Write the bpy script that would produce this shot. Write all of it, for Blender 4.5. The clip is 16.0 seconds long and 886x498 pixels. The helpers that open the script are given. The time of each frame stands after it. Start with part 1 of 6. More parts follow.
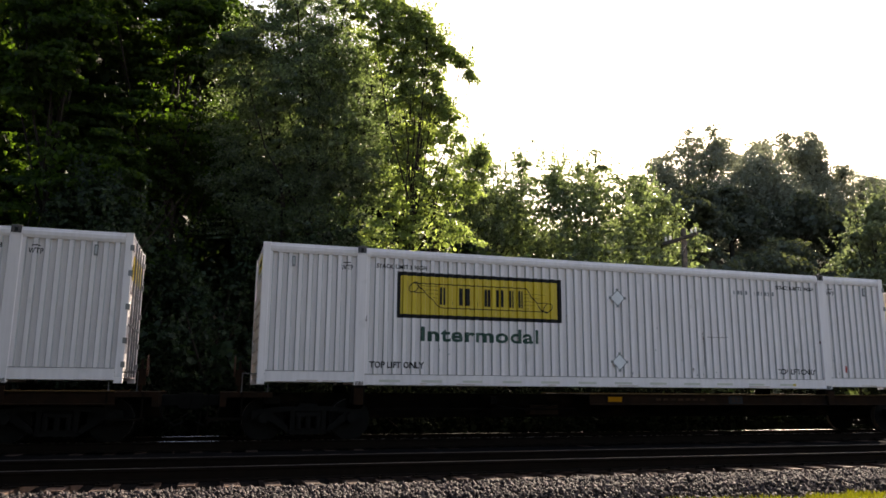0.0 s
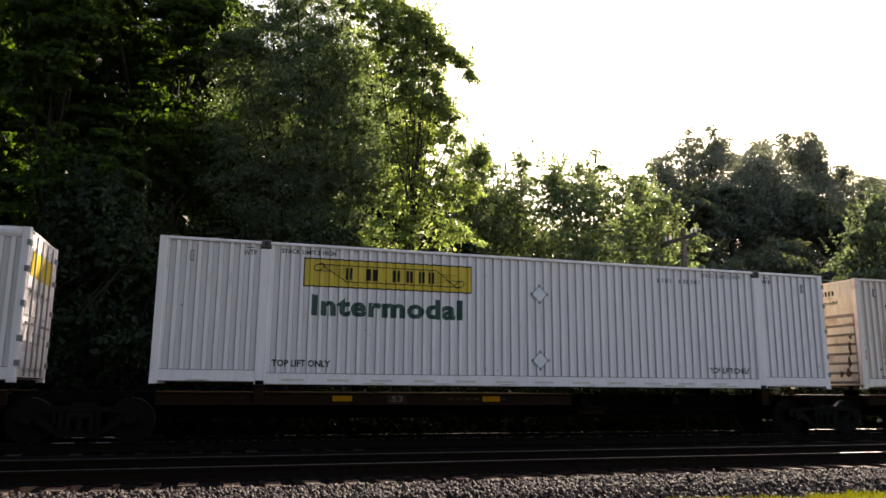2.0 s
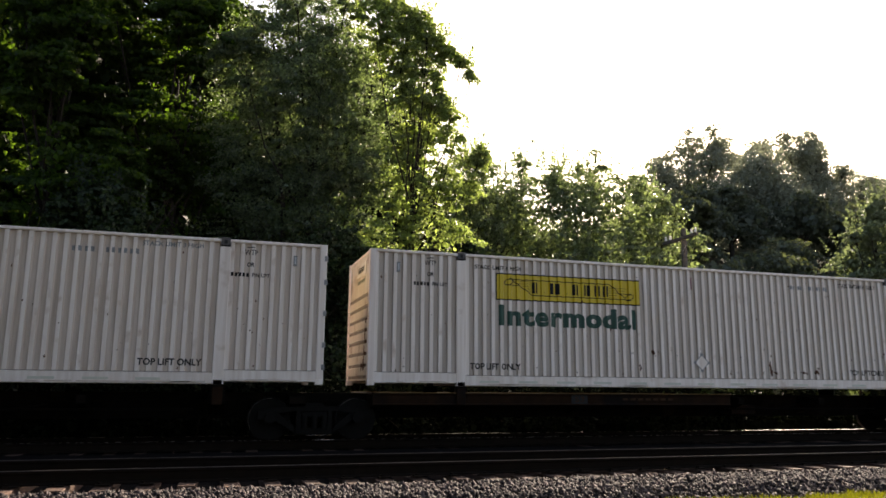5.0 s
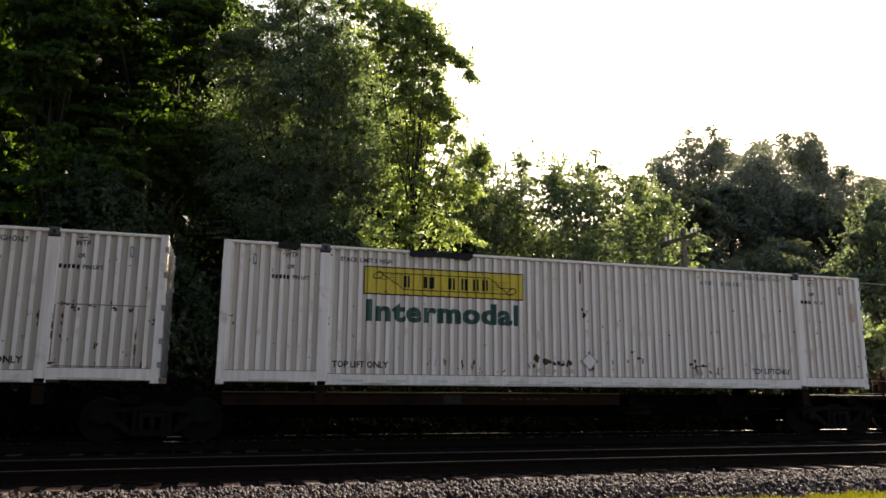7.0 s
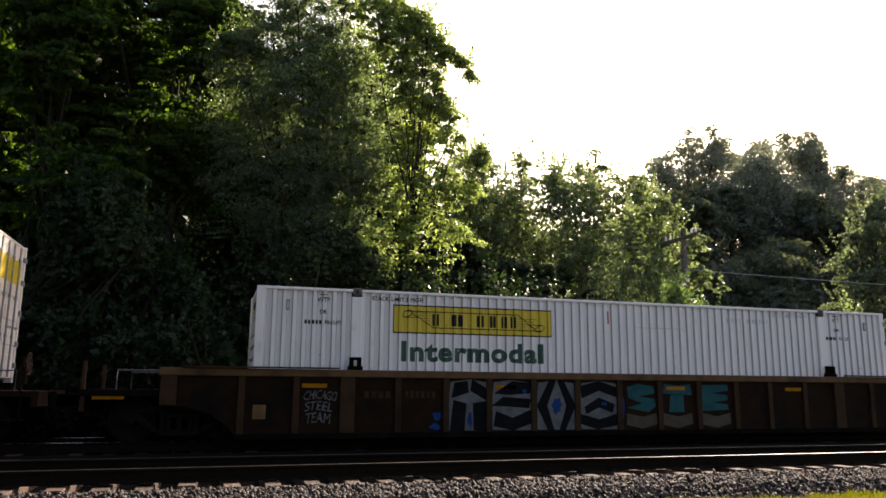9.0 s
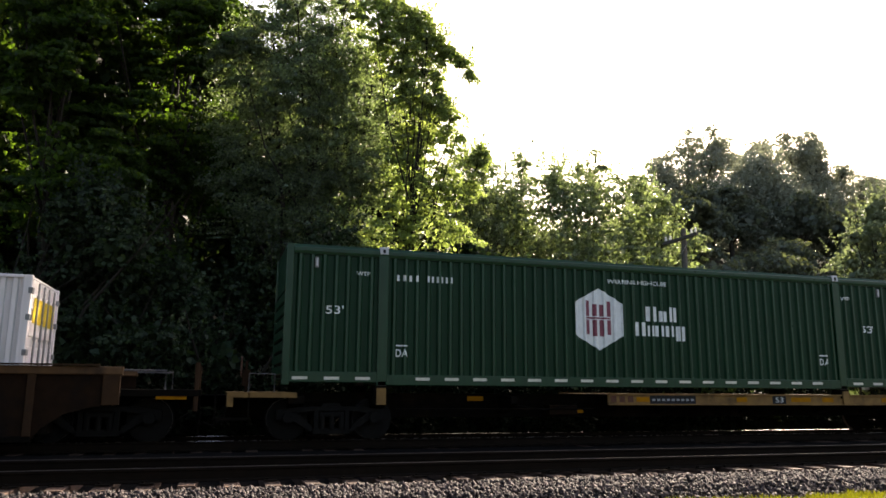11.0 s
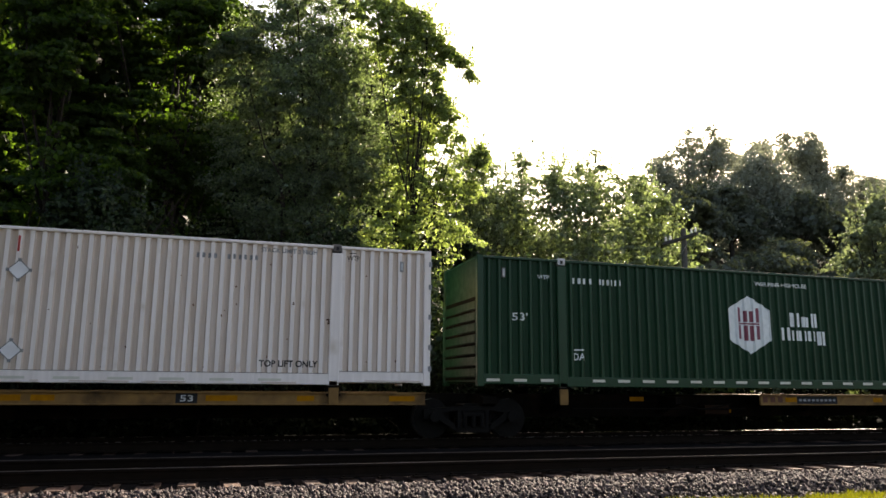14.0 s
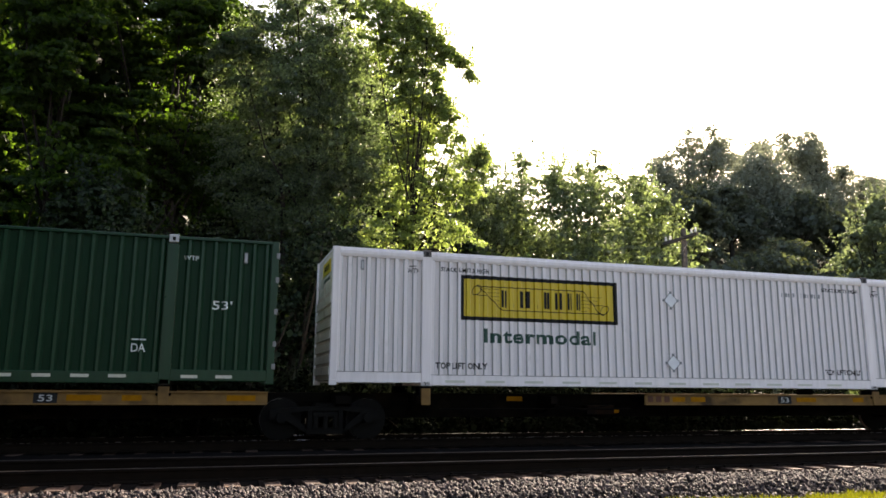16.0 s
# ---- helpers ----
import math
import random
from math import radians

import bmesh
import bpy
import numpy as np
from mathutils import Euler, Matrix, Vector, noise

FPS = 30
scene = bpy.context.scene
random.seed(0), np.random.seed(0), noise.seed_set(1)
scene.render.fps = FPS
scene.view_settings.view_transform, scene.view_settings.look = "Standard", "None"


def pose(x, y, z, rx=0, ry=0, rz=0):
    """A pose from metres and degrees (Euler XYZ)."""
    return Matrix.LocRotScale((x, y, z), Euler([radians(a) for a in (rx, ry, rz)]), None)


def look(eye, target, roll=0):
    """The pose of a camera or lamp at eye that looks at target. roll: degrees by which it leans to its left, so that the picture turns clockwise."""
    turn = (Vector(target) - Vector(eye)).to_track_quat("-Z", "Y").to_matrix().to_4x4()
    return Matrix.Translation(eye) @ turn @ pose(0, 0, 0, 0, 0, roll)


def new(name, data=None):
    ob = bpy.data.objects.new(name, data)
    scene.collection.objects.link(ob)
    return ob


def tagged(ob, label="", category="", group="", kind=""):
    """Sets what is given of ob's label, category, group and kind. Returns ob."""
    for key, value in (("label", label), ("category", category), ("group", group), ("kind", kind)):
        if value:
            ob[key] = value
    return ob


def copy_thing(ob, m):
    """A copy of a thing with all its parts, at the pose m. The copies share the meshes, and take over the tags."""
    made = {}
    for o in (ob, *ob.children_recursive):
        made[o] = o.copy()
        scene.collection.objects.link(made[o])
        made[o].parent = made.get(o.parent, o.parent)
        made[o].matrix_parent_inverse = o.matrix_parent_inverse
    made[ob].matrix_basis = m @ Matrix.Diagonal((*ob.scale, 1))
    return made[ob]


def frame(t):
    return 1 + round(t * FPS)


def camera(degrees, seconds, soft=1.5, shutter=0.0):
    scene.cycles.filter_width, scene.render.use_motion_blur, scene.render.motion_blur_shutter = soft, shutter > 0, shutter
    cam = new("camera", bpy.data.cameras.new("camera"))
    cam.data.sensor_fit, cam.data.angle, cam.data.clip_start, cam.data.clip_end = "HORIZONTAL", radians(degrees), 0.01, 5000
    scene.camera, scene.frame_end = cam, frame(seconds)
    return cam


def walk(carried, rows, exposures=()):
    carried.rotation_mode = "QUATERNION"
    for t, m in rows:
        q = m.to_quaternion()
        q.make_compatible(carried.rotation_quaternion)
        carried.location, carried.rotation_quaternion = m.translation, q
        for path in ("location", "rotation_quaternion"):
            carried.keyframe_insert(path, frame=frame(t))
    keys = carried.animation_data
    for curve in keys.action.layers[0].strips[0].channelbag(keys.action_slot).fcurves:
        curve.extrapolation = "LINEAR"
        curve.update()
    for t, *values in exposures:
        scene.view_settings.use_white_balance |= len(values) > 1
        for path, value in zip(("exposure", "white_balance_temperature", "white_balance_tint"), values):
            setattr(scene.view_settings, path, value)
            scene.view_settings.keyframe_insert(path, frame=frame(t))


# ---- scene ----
# The line of the train's track is y = 16.65, the nearer track's y = 11.65; z = 0 is the top of the rails.
cam = camera(61.8, 16.0, soft=1.6)
EYE = (0.0, 0.0, 1.087)
AIM = (EYE[0] + math.sin(radians(16.948)), EYE[1] + math.cos(radians(16.948)), EYE[2] + math.tan(radians(10.578)))
walk(cam, [(0.0, look(EYE, AIM, 0.44)), (16.0, look(EYE, AIM, 0.44))], [(t, 1.32 + e, 7550, 14) for t, e in
     ((0.0, 0.0), (9.2, 0.0), (11.3, 0.5), (12.5, 0.62), (13.5, 0.44), (14.5, 0.3), (15.5, 0.46), (16.0, 0.56))])

# ---- daylight: a hazy bright sky, the sun behind the train and to its rear ----
SUN = Vector((1.0, 1.05, 0.9)).normalized()
world = bpy.data.worlds.new("world")
scene.world = world
world.use_nodes = True
wn = world.node_tree
sky = wn.nodes.new("ShaderNodeTexSky")
sky.sky_type, sky.sun_disc = "NISHITA", False
sky.sun_elevation, sky.sun_rotation = math.asin(SUN.z), math.atan2(SUN.x, SUN.y)
sky.air_density, sky.dust_density, sky.ozone_density = 1.0, 3.5, 1.0
wn.links.new(sky.outputs[0], wn.nodes["Background"].inputs[0])
wn.nodes["Background"].inputs[1].default_value = 0.115
sun = new("sun", bpy.data.lights.new("sun", "SUN"))
sun.data.energy, sun.data.angle, sun.data.color = 5.6, radians(0.6), (1.0, 0.93, 0.82)
sun.matrix_world = look(SUN * 100, (0, 0, 0))


# ---- materials ----
def mat(name, col, col2=None, scale=3.0, rough=0.6, metal=0.0, bump=0.0, bump_scale=40.0, stretch=(1, 1, 1),
        third=None, third_scale=1.0, third_low=0.55, third_high=0.7, island=0.0, vary=0.0, spec=0.5, leaf=0.0, glow=(1.4, 1.4, 0.5)):
    """A surface of two mixed colours, with a third in patches, fine relief, and a spread of brightness from piece to piece."""
    m = bpy.data.materials.new(name)
    m.use_nodes = True
    t = m.node_tree
    N, link = t.nodes.new, t.links.new
    b = t.nodes["Principled BSDF"]
    tex, info, geo = N("ShaderNodeTexCoord"), N("ShaderNodeObjectInfo"), N("ShaderNodeNewGeometry")
    shift = N("ShaderNodeVectorMath")
    shift.operation = "MULTIPLY_ADD"
    many = N("ShaderNodeCombineXYZ")
    for i in range(3):
        link(info.outputs["Random"], many.inputs[i])
    shift.inputs[1].default_value = (37, 19, 53)
    link(many.outputs[0], shift.inputs[0])
    link(tex.outputs["Object"], shift.inputs[2])

    def noise_of(sc, st, detail=6.0):
        mp, n = N("ShaderNodeMapping"), N("ShaderNodeTexNoise")
        mp.inputs["Scale"].default_value = st
        n.inputs["Scale"].default_value, n.inputs["Detail"].default_value = sc, detail
        link(shift.outputs[0], mp.inputs[0])
        link(mp.outputs[0], n.inputs["Vector"])
        return n.outputs["Fac"]

    def ranged(value, low, high, to_low=0.0, to_high=1.0):
        r = N("ShaderNodeMapRange")
        for i, v in enumerate((low, high, to_low, to_high)):
            r.inputs[i + 1].default_value = v
        link(value, r.inputs[0])
        return r.outputs[0]

    def mixed(fac, a, c):
        x = N("ShaderNodeMix")
        x.data_type = "RGBA"
        link(fac, x.inputs[0])
        for sock, v in ((x.inputs[6], a), (x.inputs[7], c)):
            if isinstance(v, tuple):
                sock.default_value = (*v, 1)
            else:
                link(v, sock)
        return x.outputs[2]

    out = mixed(ranged(noise_of(scale, stretch), 0.3, 0.7), col, col2 or tuple(c * 0.8 for c in col))
    if third:
        out = mixed(ranged(noise_of(third_scale, (1, 1, 1), 9.0), third_low, third_high), out, third)
    for amount, value in ((island, geo.outputs["Random Per Island"]), (vary, info.outputs["Random"])):
        if amount:
            h = N("ShaderNodeHueSaturation")
            link(out, h.inputs["Color"])
            link(ranged(value, 0, 1, 1 - amount, 1 + amount), h.inputs["Value"])
            out = h.outputs[0]
    link(out, b.inputs["Base Color"])
    b.inputs["Metallic"].default_value = metal
    b.inputs["Specular IOR Level"].default_value = spec
    link(ranged(noise_of(scale * 3, (1, 1, 1)), 0.2, 0.8, max(0.05, rough - 0.12), min(1, rough + 0.12)), b.inputs["Roughness"])
    if bump:
        bp = N("ShaderNodeBump")
        bp.inputs["Strength"].default_value, bp.inputs["Distance"].default_value = bump, 0.02
        link(noise_of(bump_scale, (1, 1, 1), 8.0), bp.inputs["Height"])
        link(bp.outputs[0], b.inputs["Normal"])
    if leaf:
        tl, mx = N("ShaderNodeBsdfTranslucent"), N("ShaderNodeMixShader")
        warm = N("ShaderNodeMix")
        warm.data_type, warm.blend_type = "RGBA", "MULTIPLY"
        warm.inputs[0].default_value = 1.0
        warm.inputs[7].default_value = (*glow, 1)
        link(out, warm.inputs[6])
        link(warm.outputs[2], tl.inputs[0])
        mx.inputs[0].default_value = leaf
        link(b.outputs[0], mx.inputs[1])
        link(tl.outputs[0], mx.inputs[2])
        link(mx.outputs[0], t.nodes["Material Output"].inputs[0])
    return m


WHITE_WARM = mat("warm_white_paint", (0.83, 0.755, 0.735), (0.71, 0.64, 0.615), 2.2, 0.5, stretch=(5, 5, 0.3), bump=0.08, third=(0.55, 0.46, 0.39), third_scale=1.8, third_low=0.62, third_high=0.85)
WHITE = mat("white_paint", (0.865, 0.79, 0.80), (0.76, 0.69, 0.695), 2.2, 0.45, stretch=(5, 5, 0.35), bump=0.05, third=(0.5, 0.47, 0.45), third_scale=1.6, third_low=0.62, third_high=0.85, vary=0.03)
WHITE_OLD = mat("old_white_paint", (0.86, 0.765, 0.72), (0.70, 0.585, 0.52), 2.2, 0.6, stretch=(5, 5, 0.3), bump=0.1, third=(0.46, 0.32, 0.24), third_scale=2.2, third_low=0.6, third_high=0.8, vary=0.03)
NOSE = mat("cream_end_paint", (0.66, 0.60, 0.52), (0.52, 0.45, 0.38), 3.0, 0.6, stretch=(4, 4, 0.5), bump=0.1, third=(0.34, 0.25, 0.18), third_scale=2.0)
GREEN = mat("green_paint", (0.0045, 0.041, 0.017), (0.0035, 0.030, 0.0125), 2.0, 0.36, stretch=(5, 5, 0.4), bump=0.05, third=(0.008, 0.042, 0.02), third_scale=1.5, third_low=0.62, third_high=0.9, spec=0.28)
# Darker green that paints shade into the ribs and the front wall.
GREEN_DEEP = mat("shade_green_of_ribs_and_end", (0.0035, 0.030, 0.0125), (0.0025, 0.022, 0.009), 2.0, 0.5, stretch=(5, 5, 0.4), spec=0.15)
YELLOW = mat("yellow_vinyl", (0.66, 0.47, 0.02), (0.56, 0.39, 0.02), 3.0, 0.4, stretch=(6, 6, 0.5))
YELLOW_OLD = mat("faded_yellow_vinyl", (0.76, 0.73, 0.60), (0.64, 0.56, 0.16), 1.6, 0.6, stretch=(2.2, 2.2, 0.6))
# Rib shading of the clean white sides, put into the colour.
RIB_SHADE = mat("grey_shade_in_the_ribs", (0.80, 0.73, 0.735), (0.70, 0.635, 0.635), 2.4, 0.6, stretch=(5, 5, 0.3))
RIB_EDGE_SHADE = mat("shade_line_along_the_ribs", (0.40, 0.38, 0.38), (0.55, 0.53, 0.53), 2.4, 0.7, stretch=(4, 4, 0.4))
PLACARD = mat("pale_placard", (0.80, 0.80, 0.83), (0.70, 0.69, 0.72), 5, 0.5)
SIGN_WORN = mat("bleached_sign", (0.66, 0.63, 0.56), (0.55, 0.5, 0.42), 4, 0.7, third=(0.4, 0.3, 0.2), third_scale=3.0)
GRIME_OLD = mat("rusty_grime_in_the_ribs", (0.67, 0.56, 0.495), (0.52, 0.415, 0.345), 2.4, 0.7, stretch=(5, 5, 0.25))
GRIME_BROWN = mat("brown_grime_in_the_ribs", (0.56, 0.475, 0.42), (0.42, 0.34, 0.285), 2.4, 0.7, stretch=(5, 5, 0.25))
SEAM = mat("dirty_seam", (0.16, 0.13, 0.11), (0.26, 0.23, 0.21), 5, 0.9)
INK = mat("black_lettering", (0.012, 0.012, 0.015), (0.018, 0.018, 0.018), 8, 0.75, spec=0.2)
INK_MID = mat("worn_black_lettering", (0.17, 0.17, 0.18), (0.28, 0.28, 0.29), 8, 0.7)
INK_GREEN = mat("dark_green_lettering", (0.006, 0.05, 0.035), (0.01, 0.06, 0.045), 8, 0.5)
INK_WHITE = mat("white_lettering", (0.72, 0.74, 0.74), (0.6, 0.62, 0.62), 8, 0.5)
INK_GREY = mat("faded_grey_marking", (0.42, 0.43, 0.45), (0.5, 0.5, 0.52), 8, 0.6)
MAROON = mat("maroon_marking", (0.2, 0.03, 0.06), (0.16, 0.03, 0.05), 8, 0.5)
RED = mat("red_sticker", (0.5, 0.03, 0.02), (0.4, 0.03, 0.02), 8, 0.5)
RUST = mat("rust", (0.050, 0.020, 0.012), (0.11, 0.045, 0.022), 12, 0.9, bump=0.3)
RUST_ORANGE = mat("orange_rust", (0.15, 0.062, 0.030), (0.085, 0.036, 0.020), 12, 0.9, bump=0.3)
RUST_BRIGHT = mat("rust_red_paint", (0.11, 0.036, 0.018), (0.065, 0.024, 0.013), 6, 0.85, bump=0.3)
RUST_THIN = mat("rust_stain", (0.50, 0.38, 0.30), (0.60, 0.51, 0.45), 9, 0.8)
STAIN = mat("pink_rust_stain", (0.52, 0.33, 0.24), (0.62, 0.48, 0.40), 6, 0.8)
CASTING = mat("dark_steel_casting", (0.045, 0.045, 0.055), (0.10, 0.08, 0.07), 8, 0.6, bump=0.3)
STEEL_PLATE = mat("grey_steel", (0.25, 0.25, 0.26), (0.18, 0.17, 0.17), 6, 0.5, metal=0.3)
# Sooty steel, its colour also darkened for the shade under the train.
SOOT = mat("sooty_shade_black_steel", (0.004, 0.0033, 0.0028), (0.007, 0.0055, 0.0042), 5, 0.95, bump=0.3, third=(0.014, 0.009, 0.006), third_scale=1.5, spec=0.03)
CAR_BROWN = mat("weathered_brown_paint", (0.050, 0.024, 0.0105), (0.030, 0.015, 0.008), 4, 0.8, bump=0.2, third=(0.014, 0.0095, 0.007), third_scale=1.2, spec=0.12)
CAR_DARK = mat("grimy_brown_paint", (0.021, 0.0095, 0.0045), (0.011, 0.006, 0.0035), 4, 0.85, bump=0.2, third=(0.007, 0.005, 0.0045), third_scale=1.2, spec=0.08)
CAR_YELLOW = mat("weathered_tan_yellow_paint", (0.235, 0.132, 0.046), (0.15, 0.084, 0.034), 4, 0.75, bump=0.15, third=(0.05, 0.03, 0.016), third_scale=1.4, spec=0.12)
REFLECTOR = mat("amber_reflector", (0.36, 0.145, 0.002), (0.27, 0.105, 0.002), 8, 0.6, spec=0.08)
# Greasy steel with under-train shade darkened into its colour.
BOGIE = mat("greasy_shade_dark_steel", (0.0060, 0.0055, 0.0055), (0.010, 0.009, 0.008), 7, 0.6, bump=0.4, spec=0.03)
TAPE = mat("dull_reflective_tape", (0.62, 0.59, 0.50), (0.52, 0.50, 0.44), 6, 0.5)
TREAD = mat("worn_wheel_steel", (0.16, 0.15, 0.14), (0.10, 0.09, 0.085), 6, 0.35, metal=0.8)
RAIL_SIDE = mat("rusty_rail", (0.011, 0.007, 0.005), (0.007, 0.005, 0.0035), 6, 0.9, bump=0.3, spec=0.06)
RAIL_TOP = mat("worn_rail_head", (0.044, 0.034, 0.031), (0.024, 0.019, 0.017), 3, 0.42, metal=0.7, spec=0.12, stretch=(0.3, 4, 4))
RAIL_BRIGHT = mat("polished_rail_head", (0.45, 0.42, 0.40), (0.32, 0.30, 0.28), 3, 0.26, metal=1.0, stretch=(0.3, 4, 4))
TIE = mat("weathered_timber", (0.090, 0.053, 0.039), (0.036, 0.023, 0.018), 6, 0.9, stretch=(4, 0.6, 4), bump=0.5, bump_scale=30, vary=0.35, spec=0.2)
STONE = mat("crushed_stone", (0.068, 0.047, 0.045), (0.020, 0.0155, 0.016), 16, 0.75, island=0.95, bump=0.5, bump_scale=60, spec=0.35)
# Stone bed coloured nearly black to hold the train's shade.
BED = mat("shade_dark_ballast_bed", (0.008, 0.007, 0.007), (0.003, 0.003, 0.003), 22, 0.95, bump=1.0, bump_scale=24, spec=0.03)
SOIL = mat("leafy_ground", (0.022, 0.026, 0.010), (0.03, 0.022, 0.012), 0.6, 0.95, bump=0.6, bump_scale=6, third=(0.04, 0.045, 0.016), third_scale=0.4)
GRASS = mat("sunlit_grass", (0.135, 0.145, 0.014), (0.18, 0.17, 0.022), 2, 0.6, island=0.35, leaf=0.35)
BARK = mat("grey_bark", (0.036, 0.030, 0.024), (0.018, 0.015, 0.012), 5, 0.9, stretch=(4, 4, 0.7), bump=0.8, bump_scale=14, spec=0.1)
POLE = mat("weathered_pole", (0.10, 0.09, 0.085), (0.06, 0.055, 0.05), 5, 0.9, stretch=(6, 6, 0.4), bump=0.4, spec=0.2)
GLASS_CAP = mat("white_porcelain", (0.75, 0.75, 0.72), (0.65, 0.65, 0.62), 10, 0.2)
WIRE = mat("line_wire", (0.35, 0.34, 0.32), (0.25, 0.24, 0.23), 5, 0.4, metal=0.6)
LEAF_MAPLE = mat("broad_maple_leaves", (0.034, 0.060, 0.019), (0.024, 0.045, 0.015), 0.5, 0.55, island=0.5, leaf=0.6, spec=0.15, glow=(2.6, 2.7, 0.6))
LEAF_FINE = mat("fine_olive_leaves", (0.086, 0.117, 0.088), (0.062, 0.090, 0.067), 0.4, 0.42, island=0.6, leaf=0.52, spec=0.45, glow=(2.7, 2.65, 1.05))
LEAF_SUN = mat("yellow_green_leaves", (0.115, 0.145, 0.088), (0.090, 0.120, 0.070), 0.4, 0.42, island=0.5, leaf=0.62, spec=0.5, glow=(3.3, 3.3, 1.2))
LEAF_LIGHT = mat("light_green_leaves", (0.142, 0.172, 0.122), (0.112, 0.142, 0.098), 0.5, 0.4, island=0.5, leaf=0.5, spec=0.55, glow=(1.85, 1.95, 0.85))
# Leaf colours with the wood's shade put in; LEAF_WOOD is the darkest.
LEAF_SHADE = mat("shaded_green_leaves", (0.030, 0.048, 0.026), (0.017, 0.031, 0.017), 0.5, 0.5, island=0.7, leaf=0.3, spec=0.16, glow=(1.8, 1.8, 0.7))
LEAF_WOOD = mat("shade_dark_woodland_leaves", (0.018, 0.028, 0.011), (0.012, 0.020, 0.009), 0.5, 0.6, island=0.4, leaf=0.14, spec=0.1)
LEAF_SOFT = mat("soft_feathery_leaves", (0.100, 0.150, 0.070), (0.080, 0.125, 0.058), 0.5, 0.5, island=0.4, leaf=0.45, spec=0.3, glow=(1.5, 1.6, 0.6))
# Weed leaves taken almost to black to paint the shade under the train.
LEAF_WEED = mat("shade_black_weed_leaves", (0.006, 0.009, 0.0035), (0.004, 0.007, 0.003), 0.8, 0.8, island=0.4, leaf=0.06, spec=0.05)
# These three leaf colours have the haze of distance mixed in.
LEAF_DIM = mat("dim_haze_greyed_leaves", (0.098, 0.114, 0.095), (0.078, 0.094, 0.078), 0.1, 0.8, island=0.25, leaf=0.28, spec=0.1)
LEAF_HAZE = mat("haze_painted_lit_leaves", (0.150, 0.180, 0.125), (0.125, 0.155, 0.105), 0.3, 0.6, island=0.3, leaf=0.42, spec=0.2, glow=(1.4, 1.45, 0.8))
LEAF_FAR = mat("haze_greyed_leaves", (0.258, 0.275, 0.235), (0.216, 0.235, 0.200), 0.08, 0.8, island=0.2, leaf=0.40, spec=0.08, glow=(1.2, 1.2, 0.9))


# ---- mesh helpers ----
class Shape:
    """Gathers boxes, prisms and tubes into one mesh."""

    def __init__(self):
        self.v, self.f = [], []

    def add(self, verts, faces):
        n = len(self.v)
        self.v += [tuple(p) for p in verts]
        self.f += [tuple(i + n for i in q) for q in faces]
        return self

    def box(self, x0, x1, y0, y1, z0, z1, c=0.0):
        """A box; c cuts its long edges off (along x if it is longest there, else along z)."""
        if not c:
            v = [(x, y, z) for z in (z0, z1) for y in (y0, y1) for x in (x0, x1)]
            return self.add(v, [(0, 2, 3, 1), (4, 5, 7, 6), (0, 1, 5, 4), (1, 3, 7, 5), (3, 2, 6, 7), (2, 0, 4, 6)])
        dx, dy, dz = x1 - x0, y1 - y0, z1 - z0
        if dx >= dz and dx >= dy:
            return self.extrude([(y0 + c, z0), (y1 - c, z0), (y1, z0 + c), (y1, z1 - c), (y1 - c, z1), (y0 + c, z1), (y0, z1 - c), (y0, z0 + c)], "x", x0, x1)
        if dz >= dy:
            return self.extrude([(x0 + c, y0), (x1 - c, y0), (x1, y0 + c), (x1, y1 - c), (x1 - c, y1), (x0 + c, y1), (x0, y1 - c), (x0, y0 + c)], "z", z0, z1)
        return self.extrude([(x0 + c, z0), (x1 - c, z0), (x1, z0 + c), (x1, z1 - c), (x1 - c, z1), (x0 + c, z1), (x0, z1 - c), (x0, z0 + c)], "y", y1, y0)

    def extrude(self, outline, axis, a, b):
        """A prism over an outline: (y, z) along x, (x, z) along y, (x, y) along z."""
        def at(p, d):
            return {"x": (d, p[0], p[1]), "y": (p[0], d, p[1]), "z": (p[0], p[1], d)}[axis]
        n = len(outline)
        v = [at(p, a) for p in outline] + [at(p, b) for p in outline]
        return self.add(v, [tuple(range(n - 1, -1, -1)), tuple(range(n, 2 * n))] + [(i, (i + 1) % n, n + (i + 1) % n, n + i) for i in range(n)])

    def tube(self, points, radii, sides=8):
        """A tapered tube through points."""
        pts = [Vector(p) for p in points]
        n = len(self.v)
        for i, p in enumerate(pts):
            d = (pts[min(i + 1, len(pts) - 1)] - pts[max(i - 1, 0)]).normalized()
            s = d.orthogonal().normalized()
            u = d.cross(s)
            r = radii[i] if isinstance(radii, (list, tuple)) else radii
            self.v += [tuple(p + s * (r * math.cos(k * math.tau / sides)) + u * (r * math.sin(k * math.tau / sides))) for k in range(sides)]
        for i in range(len(pts) - 1):
            for k in range(sides):
                a, b = n + i * sides + k, n + i * sides + (k + 1) % sides
                self.f.append((a, b, b + sides, a + sides))
        self.f.append(tuple(n + k for k in range(sides - 1, -1, -1)))
        self.f.append(tuple(n + (len(pts) - 1) * sides + k for k in range(sides)))
        return self

    def wheel(self, x, z, y0, y1, r, sides=28, r1=None):
        """A disc about an axis along y."""
        ring = [(x + r * math.cos(k * math.tau / sides), z + r * math.sin(k * math.tau / sides)) for k in range(sides)]
        return self.extrude(ring, "y", y1, y0)

    def mesh(self, name):
        me = bpy.data.meshes.new(name)
        me.from_pydata(self.v, [], self.f)
        bm = bmesh.new()
        bm.from_mesh(me)
        bmesh.ops.recalc_face_normals(bm, faces=bm.faces)
        bm.to_mesh(me)
        bm.free()
        return me


